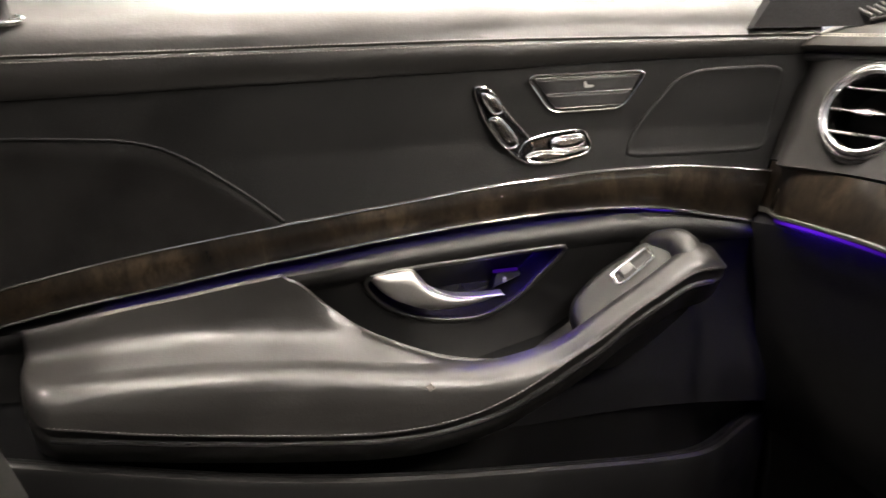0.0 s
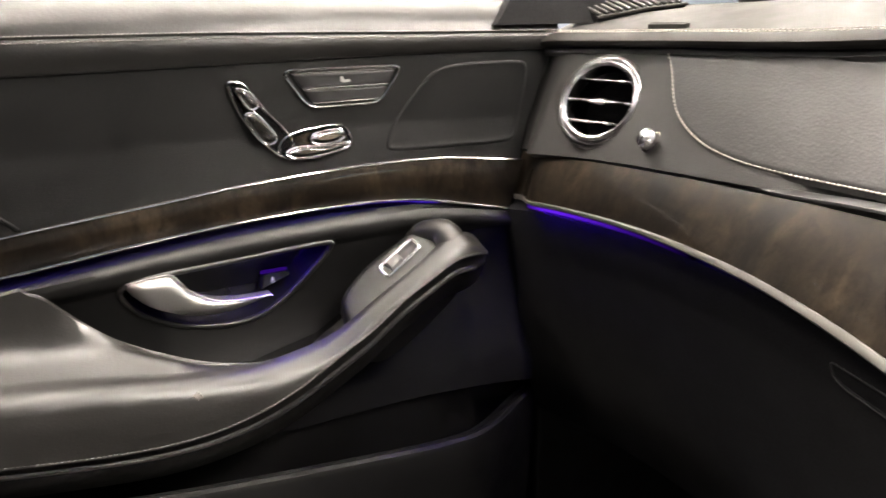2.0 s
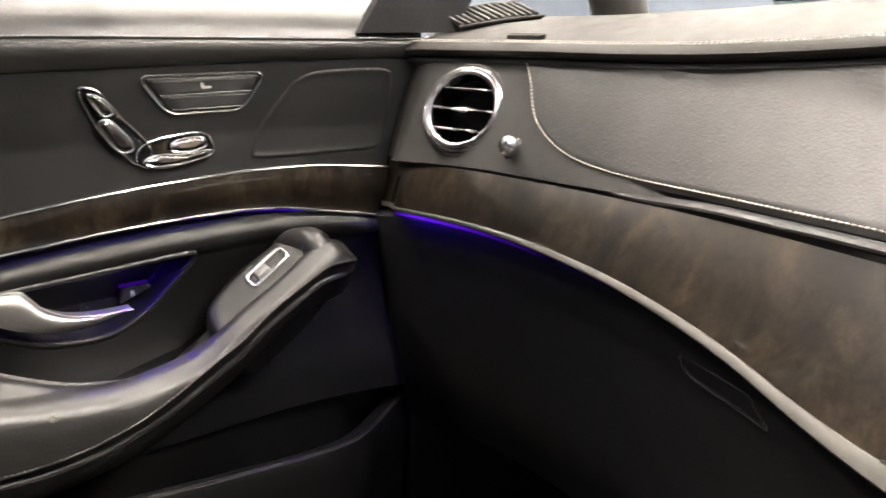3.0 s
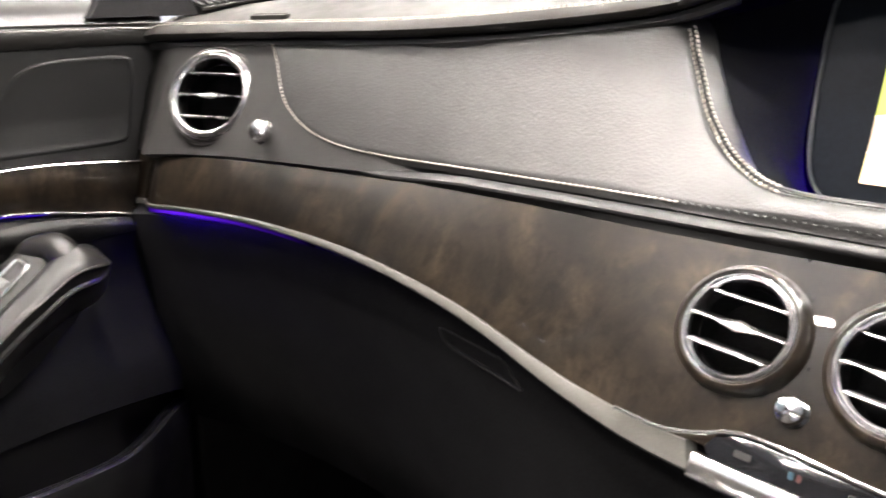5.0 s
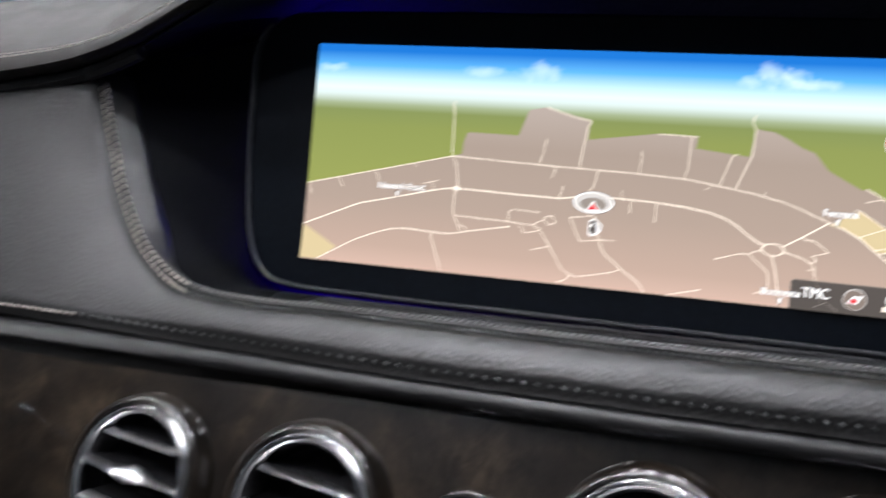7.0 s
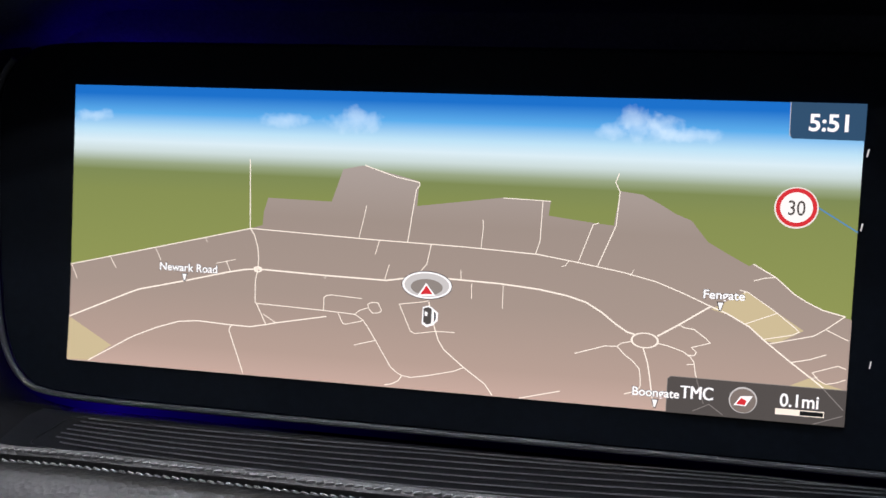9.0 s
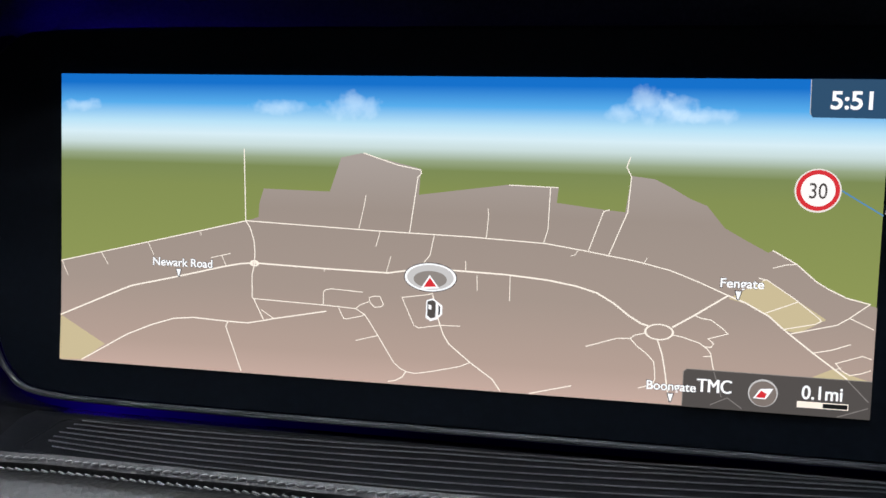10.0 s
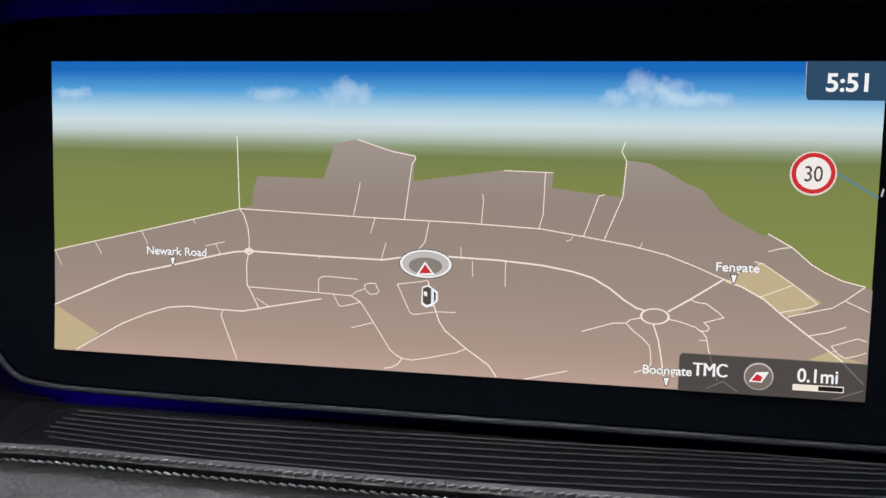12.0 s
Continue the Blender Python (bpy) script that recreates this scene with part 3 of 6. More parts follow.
def on_leather(x, z):
    """A place on the leather pad, which leans back more and more towards the ledge."""
    a = pad_foot(x)
    return np.array((x, a[1] + float(pad_lean(x)) * (z - a[2]), z))


# rolled edge of the pad: down beside the hollow and along the ledge under the display
ROLL = through_points([(-0.2590, -0.0105, 0.0345), (-0.2545, -0.0110, 0.030), (-0.246, -0.017, 0.015), (-0.2365, -0.029, 0.0), (-0.226, -0.041, -0.015), (-0.212, -0.0565, -0.029), (-0.198, -0.0660, -0.0385), (-0.180, -0.0730, -0.0455), (-0.160, -0.0785, -0.0478), (-0.130, -0.0840, -0.0475), (-0.10, -0.0862, -0.0465), (-0.05, -0.0868, -0.046), (0.0, -0.0868, -0.046), (0.15, -0.0868, -0.046), (0.42, -0.0868, -0.046)], 330)
ROLL = np.array([on_leather(x, z) for x, y, z in ROLL])
roll_t = np.gradient(ROLL, axis=0)
roll_t /= np.linalg.norm(roll_t, axis=1)[:, None]
flatter = sm((ROLL[:, 0] + 0.24) / 0.10)[:, None]
roll_n = (1 - flatter) * np.array((0.10, -0.87, 0.48)) + flatter * np.array((0.0, -0.56, 0.83))
roll_in = np.cross(roll_t, roll_n)
roll_in *= np.sign(roll_in @ np.array((-1.0, -0.3, -1.0)))[:, None]
roll_in /= np.linalg.norm(roll_in, axis=1)[:, None]
BROW = ROLL + roll_in * 0.0026
brow_keep = [i for i in range(len(BROW)) if BROW[i, 0] > -0.2625]
PX = np.concatenate([np.linspace(-0.595, -0.2645, 74), BROW[brow_keep, 0]])
g, feet = [], []
for c, x in enumerate(PX):
    a = pad_foot(x)
    b = on_leather(x, float(pad_high(x)) if c < 74 else BROW[brow_keep[c - 74], 2])
    d = b - a
    span = max(float(np.linalg.norm(d)), 0.002)
    n = np.array((0.0, -d[2], d[1])) / (math.hypot(d[1], d[2]) + 1e-9)
    fat = 0.0034 * float(sm((x + 0.26) / 0.13)) + 0.0010
    row = []
    for q in np.linspace(0, 1, 40):
        p = a + d * q
        e = q * span
        f = (1 - q) * span
        if c >= 74:
            f = min(f, float(np.min(np.linalg.norm(BROW - p, axis=1))))
        e = min(e, f)
        h = 0.0030 * float(sm(e / 0.006)) - 0.001 + fat * math.sin(math.pi * q)
        row.append(p + n * h)
    g.append(row)
    feet.append(a + n * 0.0022 + d / span * 0.0036)
thick = np.array([(0, 0.020 - 0.014 * float(sm((x + 0.22) / 0.06)), -0.010 * float(sm((x + 0.25) / 0.04))) for x in PX])[:, None, :]
part("leather_pad", slab(g, thick), PADDING, dash, "grained black leather pad")
# one seam in two thread tones, darker where its stitches look dimmer
near = next(i for i, x in enumerate(PX) if x > -0.22)
tagged(part("stitching", stitching(feet[:near], (0, -0.87, 0.48), 0.0040, 0.0032, 0.00075), THREAD, dash, "pale thread stitches"), kind="stuff")
tagged(part("stitching", stitching(feet[near - 1:], (0, -0.6, 0.8), 0.0050, 0.0030, 0.00045, 0.5), MIDTHREAD, dash), kind="stuff")

# leather turned over the edge into the hollow, with a row of stitches on each side of its seam
g = []
for i in range(len(ROLL)):
    k = float(sm((ROLL[i, 0] + 0.225) / 0.06))
    away = np.array((0.007, 0.007, -0.002)) * (1 - k) + np.array((0.0, 0.004, -0.010)) * k
    lip = BROW[i]
    g.append([lip - roll_n[i] * 0.0030, lip - roll_n[i] * 0.0006 - roll_in[i] * 0.0004, lip + roll_n[i] * 0.0006 - roll_in[i] * 0.0012, ROLL[i] + roll_n[i] * 0.0008 + roll_in[i] * 0.0004, ROLL[i] + roll_n[i] * 0.0002 - roll_in[i] * 0.0016,
              ROLL[i] - roll_in[i] * 0.0022 + away * 0.25 - roll_n[i] * 0.001, ROLL[i] + away * 0.6 - roll_in[i] * 0.0026, ROLL[i] + away - roll_in[i] * 0.0022])
part("rolled_edge", slab(g, (0, 0.004, -0.003)), PADDING, dash, "leather edge turned into the hollow")
outer_row = ROLL + roll_n * 0.0013
inner_row = BROW + roll_in * 0.0009 + roll_n * 0.0010
# both rows change to a darker thread tone along the ledge
half = int(np.argmax(ROLL[:, 0] > -0.172))
for a, b, m, step, fine in ((2, half, THREAD, 0.0036, 0.00078), (half - 1, len(ROLL), MIDTHREAD, 0.0030, 0.00040)):
    tagged(part("stitching", join(stitching(inner_row[a:b], roll_n[a:b], step, step * 0.86, fine, 0.22), stitching(outer_row[a:b], roll_n[a:b], step, step * 0.86, fine, -0.22)), m, dash, "double row of stitches"), kind="stuff")

# dark satin strip between leather and wood
bead_y = spl([(-0.53, -0.0985), (-0.5, -0.1005), (-0.45, -0.1045), (-0.38, -0.1085), (-0.3, -0.1105), (-0.22, -0.111), (-0.14, -0.1125), (-0.1, -0.1135), (0.1, -0.1135), (0.42, -0.1135)])
bead_z = spl([(-0.53, -0.0760), (-0.5, -0.0735), (-0.45, -0.0702), (-0.38, -0.0678), (-0.3, -0.0664), (-0.22, -0.0664), (-0.14, -0.0660), (-0.1, -0.0660), (0.1, -0.0660), (0.42, -0.0660)])
g = []
for x in np.linspace(-0.53, 0.42, 110):
    a = pad_foot(x)
    b = np.array((x, float(bead_y(x)), float(bead_z(x))))
    d = b - a
    n = np.array((0.0, -abs(d[2]) - 0.004, 0.012))
    n /= np.linalg.norm(n)
    end = on_wood(x, float(wood_top(x)) - 0.001, -0.003)
    k = 0.1 + 0.9 * float(sm((x + 0.46) / 0.10))
    g.append([a + d * q + n * (h if h < 0 else h * k) - n * 0.006 * (1 - k) for q, h in ((-0.05, -0.007), (0.04, -0.0042), (0.10, -0.0020), (0.17, -0.0006), (0.28, 0.0008), (0.5, 0.0015), (0.75, 0.0013), (0.92, 0.0003), (1.0, -0.0014), (0.98, -0.0034))] + [end])
part("trim_strip", slab(g, (0, 0.012, -0.004)), TRIMSKIN, dash, "dark satin strip")

# walnut trim
wood_low = spl([(-0.78, -0.143), (-0.713, -0.132), (-0.614, -0.122), (-0.545, -0.1185), (-0.480, -0.1185), (-0.42, -0.121), (-0.366, -0.1265), (-0.31, -0.1355), (-0.269, -0.1445), (-0.225, -0.152), (-0.193, -0.1555), (-0.16, -0.1565), (-0.08, -0.1575), (0.1, -0.158), (0.42, -0.158)])
g = []
for x in np.linspace(-0.748, 0.42, 460):
    a, b = float(wood_low(x)), float(wood_top(x)) - 0.001
    row = []
    for s in np.linspace(0, 1, 34):
        z = a + (b - a) * s
        p = on_wood(x, z, 0.0022 * (1 - (2 * s - 1) ** 2))
        k = float(sm((-0.68 - x) / 0.06))
        p[1] = p[1] * (1 - k) + (SEAM(z) + 0.003) * k
        row.append(p)
    g.append(row)
part("wood_trim", slab(g, (0, 0.0082, -0.0057), wood_hole), WOOD, dash, "glossy dark burl walnut veneer")

# silver strip under the wood
strip_w = spl([(-0.75, 0.003), (-0.6, 0.0035), (-0.48, 0.0045), (-0.36, 0.0058), (-0.27, 0.0082), (-0.22, 0.0108), (-0.176, 0.0122)])
g = []
for x in np.linspace(-0.742, -0.177, 70):
    z0, w = float(wood_low(x)), float(strip_w(x))
    k = float(sm((-0.68 - x) / 0.06))
    row = []
    for s, h in ((0, -0.001), (0.06, 0.0012), (0.5, 0.0019), (0.94, 0.0010), (1, -0.002)):
        p = on_wood(x + s * w * 0.5, z0 - s * w, h)
        p[1] = p[1] * (1 - k) + (SEAM(z0 - s * w) + 0.0015) * k
        row.append(p)
    g.append(row)
part("silver_strip", slab(g, (0, 0.012, 0.004)), STRIP, dash, "satin silver strip")
led = [(x, float(wood_y(x, wood_low(x) - strip_w(x))) + 0.0125, float(wood_low(x) - strip_w(x)) + 0.0005) for x in np.linspace(-0.693, -0.42, 50)]
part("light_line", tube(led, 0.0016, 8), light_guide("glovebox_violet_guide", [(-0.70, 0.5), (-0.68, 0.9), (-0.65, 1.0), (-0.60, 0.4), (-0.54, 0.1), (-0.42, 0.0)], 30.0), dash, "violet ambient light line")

# faint glowing rod stands for the violet light on the glovebox below the strip
led = [(x, float(wood_y(x, wood_low(x) - strip_w(x))) + 0.004, float(wood_low(x) - strip_w(x)) - 0.0022) for x in np.linspace(-0.69, -0.48, 50)]
part("light_line", tube(led, 0.0028, 8), light_guide("glovebox_violet_glow", [(-0.69, 0.1), (-0.67, 0.8), (-0.65, 1.0), (-0.60, 0.6), (-0.55, 0.22), (-0.48, 0.0)], 0.15, (0.17, 0.02, 1.0)), dash, "faint rod added for the violet glow")

# glovebox below
g = []
for x in np.linspace(-0.745, 0.42, 60):
    z0 = float(wood_low(x)) - float(strip_w(min(x, -0.176))) - 0.002
    y0 = float(wood_y(x, z0)) + 0.006
    g.append([(x, y0 + dy, z0 + dz) for dy, dz in ((0.026, 0.006), (0.020, -0.004), (0.012, -0.009), (0.012, -0.016), (0.017, -0.04), (0.026, -0.08), (0.034, -0.16), (0.055, -0.24), (0.12, -0.29), (0.30, -0.31))])
part("glovebox_lid", slab(g, (0, 0.01, 0.01)), SOFTBLACK, dash, "matt black glovebox front")


def glovebox_y(x, z):
    """Front of the glovebox lid at x and height z."""
    z0 = float(wood_low(x)) - float(strip_w(min(x, -0.176))) - 0.002
    return float(wood_y(x, z0)) + 0.006 + float(np.interp(z - z0, (-0.08, -0.04, -0.016, -0.009), (0.026, 0.017, 0.012, 0.012)))


ho = rounded([(-0.3643, -0.1598), (-0.306, -0.1620), (-0.289, -0.1790), (-0.3294, -0.1762), (-0.3516, -0.1741), (-0.361, -0.1705)], 0.0035)
part("glovebox_handle", pad(ho, lambda a, b, h: np.array((a, glovebox_y(a, b) - h, b)), [(0, -0.006), (0, 0.0002), (0.0010, 0.0010), (0.003, -0.0006)], 6), SOFTBLACK, dash)
part("handle_rim", tube([(a, glovebox_y(a, b) - 0.0008, b) for a, b in ho], 0.0006, 6, up=(0, 1, 0), closed=True), PANELSKIN, dash, "thin black edge")

# hollow round the display and ledge below it
SHELF_Y = (-0.0830, -0.0800, -0.0765, -0.045, -0.036, -0.024, -0.010)
SHELF_Z = (-0.0500, -0.0565, -0.0590, -0.0605, -0.0635, -0.0735, -0.0765)
outline_b = through_points([(-0.172, 0.066), (-0.1795, 0.052), (-0.1812, 0.035), (-0.1797, -0.01), (-0.176, -0.045), (-0.168, -0.0625), (-0.152, -0.0690), (-0.10, -0.0704), (0.1, -0.0704), (0.42, -0.0704)], 200)
A = ROLL - roll_in * 0.0010 + np.array((0, 0.004, -0.002))
left_a = A[A[:, 0] <= -0.150]
la = np.concatenate([[0], np.cumsum(np.linalg.norm(np.diff(left_a, axis=0), axis=1))])
nb = int(np.argmax(outline_b[:, 0] > -0.150))
g = []
for i, (ub, vb) in enumerate(outline_b):
    if i < nb:
        u = la[-1] * i / nb
        a = np.array([np.interp(u, la, left_a[:, k]) for k in range(3)])
    else:
        a = np.array([ub] + [np.interp(ub, A[:, 0], A[:, k]) for k in (1, 2)])
    b = on_screen(ub - 0.002, vb - 0.0035, -0.016)
    deep = 0.012 * max(0.0, 1 - i / nb)
    k = float(sm((i / nb - 0.72) / 0.28))
    row = []
    for q in np.linspace(0, 1, 16):
        wall = a + (b - a) * q + np.array((-0.3, 1.0, 0.0)) * deep * math.sin(math.pi * q)
        y = a[1] + (b[1] - a[1]) * q
        shelf = np.array((wall[0], y, float(np.interp(y, SHELF_Y, SHELF_Z))))
        row.append(wall * (1 - k) + shelf * k)
    g.append(row)
part("display_surround", slab(g[:nb + 1], (-0.004, 0.008, -0.004)), HOLLOW, dash, "matt black hollow round the display")
part("ledge_shelf", slab(g[nb:], (0, 0.001, -0.006)), SHELFBLACK, dash, "matt black shelf under the display")
g = []
for x in np.linspace(-0.262, 0.42, 60):
    z0, y0 = float(edge_low(x)), float(nose_y(x)) + 0.004
    xb = max(x, -0.1815)
    b = on_screen(xb, 0.089 - 0.016 * float(sm((-0.14 - xb) / 0.04)), -0.020)
    a = np.array((x, y0, z0))
    back = on_screen(xb, 0.060, -0.021)
    g.append([a + (b - a) * q + np.array((0, 0, 0.006 * math.sin(math.pi * q))) for q in np.linspace(0, 1, 8)] + [b + (back - b) * 0.15 + np.array((0, 0.002, 0)), b + (back - b) * 0.5 + np.array((0, 0.001, 0)), back])
part("cowl_lining", slab(g, (0, 0.01, 0.006)), FELT, dash, "black cowl over the display")
led = [on_screen(u, v, -0.0145) for u, v in through_points([(-0.1780, 0.045), (-0.1740, 0.0590), (-0.162, 0.0685), (-0.145, 0.0710), (-0.10, 0.0715), (0.0, 0.0715), (0.14, 0.0715)], 80)]
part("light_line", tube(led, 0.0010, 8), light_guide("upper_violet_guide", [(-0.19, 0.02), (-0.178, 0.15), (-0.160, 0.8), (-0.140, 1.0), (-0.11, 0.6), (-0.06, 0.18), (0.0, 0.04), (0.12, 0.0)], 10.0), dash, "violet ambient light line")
led = [on_screen(u, v, -0.0150) for u, v in through_points([(-0.1800, 0.02), (-0.1797, -0.01), (-0.176, -0.042), (-0.167, -0.0612), (-0.150, -0.0680), (-0.12, -0.0690), (-0.06, -0.0690), (0.02, -0.0690)], 70)]
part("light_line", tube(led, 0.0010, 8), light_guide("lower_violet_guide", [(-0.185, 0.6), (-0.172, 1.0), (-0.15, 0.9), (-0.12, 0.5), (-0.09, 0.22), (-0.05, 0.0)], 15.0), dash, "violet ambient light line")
# dim rod adds the violet glow under the bezel
guide = [on_screen(u, v, -0.0030) for u, v in through_points([(-0.1825, 0.02), (-0.1815, -0.02), (-0.1795, -0.040), (-0.1725, -0.0625), (-0.155, -0.0722), (-0.12, -0.0738), (-0.03, -0.0738), (0.10, -0.0738), (0.30, -0.0738)], 90)]
part("light_line", tube(guide, 0.0014, 8), light_guide("rim_violet_glow", [(-0.184, 0.0), (-0.170, 0.08), (-0.155, 0.35), (-0.128, 1.0), (-0.10, 0.5), (-0.06, 0.14), (0.0, 0.02), (0.30, 0.0)], 0.07), dash, "faint rod added for the violet glow")
# slim ribs of the ledge
tray = rounded([(-0.131, -0.0405), (0.36, -0.0360), (0.36, -0.0680), (-0.060, -0.0690), (-0.137, -0.0640)], 0.006)
# tray colour goes near black to include the cowl's shade
part("rib_tray", pad(tray, lambda a, b, h: np.array((a, b, float(np.interp(b, SHELF_Y, SHELF_Z)) - 0.0004 + h)), [(0, -0.003), (0, 0.0), (0.0010, 0.0006), (0.0022, -0.0006)], 12), SHELFBLACK, dash, "black ribbed tray")
rib_line = spl([(-0.13, -0.0602), (-0.09, -0.0630), (-0.058, -0.0640), (0.013, -0.0639), (0.086, -0.0600), (0.2, -0.052), (0.33, -0.044)])
rib_gap = lin([(-0.13, 0.0027), (0.01, 0.0038), (0.33, 0.0036)])
for i in range(7):
    x0 = (-0.1232, -0.1246, -0.1258, -0.1267, -0.1272, -0.1274, -0.1240)[i]
    ln = []
    for q in np.linspace(0, 1, 30):
        x = x0 + (0.30 - x0) * q
        y = float(rib_line(x)) + (6 - i) * float(rib_gap(x))
        ln.append((x, y, float(np.interp(y, SHELF_Y, SHELF_Z)) + 0.0006))
    part("grille_rib", tube(ln, 0.00025, 6), RIBLIT, dash)

# climate strip at the foot of the wood
climate = thing("climate_panel", "black climate control strip with chrome frame", "control panel")
co = through_points([(-0.166, -0.1565), (-0.163, -0.1505), (-0.152, -0.1485), (-0.13, -0.1495), (-0.08, -0.1545), (0.0, -0.158), (0.1, -0.160), (0.2, -0.160), (0.2, -0.185), (0.0, -0.185), (-0.1, -0.180), (-0.150, -0.172)], 80, True)
part("face", pad(co, on_wood, [(0, -0.01), (0, 0.0035), (0.0012, 0.0042)], 3), GLOSS, climate, "glossy black button strip")
top = [on_wood(x, z, 0.0050) for x, z in through_points([(-0.215, -0.1535), (-0.19, -0.1555), (-0.172, -0.153), (-0.153, -0.148), (-0.13, -0.149), (-0.08, -0.154), (0.0, -0.1575), (0.2, -0.160)], 60)]
part("chrome_frame", tube(top, 0.0012, 8), CHROME, climate, "bright chrome frame line")
g = [[on_wood(x, -0.1600 - 0.0105 * s - 0.075 * (x + 0.170), 0.0050 + hh) for s, hh in ((0, 0), (0.08, 0.0016), (0.5, 0.0024), (0.92, 0.0016), (1, 0))] for x in np.linspace(-0.170, 0.15, 40)]
part("toggle_bar", slab(g, (0, 0.008, -0.004)), CHROME, climate, "chrome toggle bar")
for k, (x, w, c) in enumerate(((-0.148, 0.008, (0.008, 0.008, 0.008)), (-0.1255, 0.0022, (0.008, 0.032, 0.05)), (-0.1220, 0.0022, (0.03, 0.005, 0.005)), (-0.098, 0.006, (0.008, 0.008, 0.008)))):
    z = -0.1555 - 0.012 * (x + 0.150) / 0.2
    part("button_mark", pad(rounded([(x - w / 2, z - 0.0013), (x + w / 2, z - 0.0020), (x + w / 2, z + 0.0008), (x - w / 2, z + 0.0015)], 0.0005, 3), lambda a, b, h: on_wood(a, b, 0.0043 + h), [(0, 0), (0.0001, 0.0003)], 2), plain("button_print", c, 0.9), climate)


def air_vent(m, r, wide=0.0, slats=(0.52, 0.0, -0.52)):
    """A turned vent of radius r; wide makes its bright ring broader; slats are their heights in the ring."""
    t = thing("air_vent", "round chrome air vent with three chrome-edged slats", "air vent", m, "round dashboard air vents")
    if wide:
        part("collar", lathe([(r * 1.20, 0.005), (r * 1.19, 0.0), (r * 1.15, -0.0008), (r * 1.10, 0.0012), (r * 1.09, 0.006)], 64), PANELSKIN, t, "moulded black collar")
    else:
        part("collar", lathe([(r * 1.335, 0.012), (r * 1.325, 0.0055), (r * 1.30, 0.0022), (r * 1.265, -0.0003), (r * 1.225, -0.0021), (r * 1.18, -0.0032), (r * 1.14, -0.0036), (r * 1.118, -0.0030), (r * 1.10, 0.0), (r * 1.095, 0.006)], 96), WOOD, t, "glossy raised walnut collar")
    part("outer_ring", lathe([(r * 1.115, 0.006), (r * 1.115, -0.001), (r * 1.09, -0.0028), (r * 1.055, -0.0034), (r * 1.03, -0.0024), (r * 1.02, 0.002), (r * 1.02, 0.008), (r * 1.05, 0.008)], 72), RINGSATIN, t, "chrome outer ring")
    part("inner_ring", lathe([(r * 1.02, 0.002), (r * 1.01, -0.0030), (r * (0.975 - wide / 2), -0.0048), (r * (0.935 - wide), -0.0034), (r * (0.915 - wide), 0.002), (r * (0.90 - wide), 0.010), (r * 0.97, 0.010)], 72), CHROME if not wide else RINGSATIN, t, "bright chrome ring")
    part("barrel", lathe([(r * 0.95, 0.008), (r * (0.905 - wide), 0.008), (r * (0.89 - wide), 0.030), (0.0005, 0.032), (0.0005, 0.035), (r * 0.93, 0.035)], 48), SOFTBLACK, t)
    for i, zc in enumerate(slats):
        half = math.sqrt(max(0.0, (0.90 - wide) ** 2 - zc ** 2)) * r
        blade, edge_rows = [], []
        for x in np.linspace(-half, half, 25):
            fat = 0.0011 + (0.0026 * max(0.0, 1 - abs(x) / (0.55 * r)) ** 1.3 if i == 1 else 0.0002)
            z = zc * r + 0.0010 * math.sin(x / r * 1.5)
            y = -0.0022 + 0.0012 * (x / r) ** 2
            blade.append([(x, y + 0.001, z + fat * 0.7), (x, y + 0.017, z + 0.0050), (x, y + 0.017, z + 0.0034), (x, y + 0.001, z - fat * 0.7)])
            edge_rows.append([(x, y + b, z + fat * c) for b, c in ((-0.0020, -1.0), (-0.0027, -0.7), (-0.0026, -0.35), (-0.0014, 0.1), (0.0004, 0.6), (0.0022, 1.0), (0.0036, 0.9), (0.0030, -0.7))])
        part("slat", loft(blade), SOFTBLACK, t, "black slat")
        part("slat_edge", loft(edge_rows), RINGCHROME, t, "polished slat edge")
    return t


WN = (-0.10, -0.815, 0.574)
for (x, z, r), slats in zip(VENTS, ((0.55, 0.02, -0.50), (0.44, -0.12, -0.60), (0.44, -0.12, -0.60), (0.52, 0.0, -0.52))):
    air_vent(facing(on_wood(x, z, 0.004), WN, 0.10), r, slats=slats)
air_vent(facing(on_pad(OUTER[0], OUTER[1], 0.004), (0.28, -0.84, 0.44), 0.03), OUTER[2], 0.06)


def vent_knob(m, r, tall=1.0):
    t = thing("vent_knob", "small round chrome air flow knob", "knob", m, "air flow knobs")
    part("collar", lathe([(r * 1.15, 0.004), (r * 1.15, 0.0), (r * 0.9, -0.001), (r * 0.6, 0.0), (0.0005, 0.002)], 32), SMOKE, t)
    part("cap", lathe([(r * 0.62, 0.001), (r * 0.80, -0.002 * tall), (r * 0.98, -0.003 * tall), (r, -0.0048 * tall), (r * 0.92, -0.0066 * tall), (r * 0.5, -0.0080 * tall), (0.0004, -0.0083 * tall)], 32), CHROME, t, "polished cap")
    return t


vent_knob(facing(on_wood(-0.133, -0.134, 0.001), WN), 0.0068)
vent_knob(facing(on_wood(0.075, -0.134, 0.001), WN), 0.0068)
vent_knob(facing(on_pad(-0.571, -0.0590, 0.0), (0.22, -0.85, 0.42)), 0.0088, 1.7)

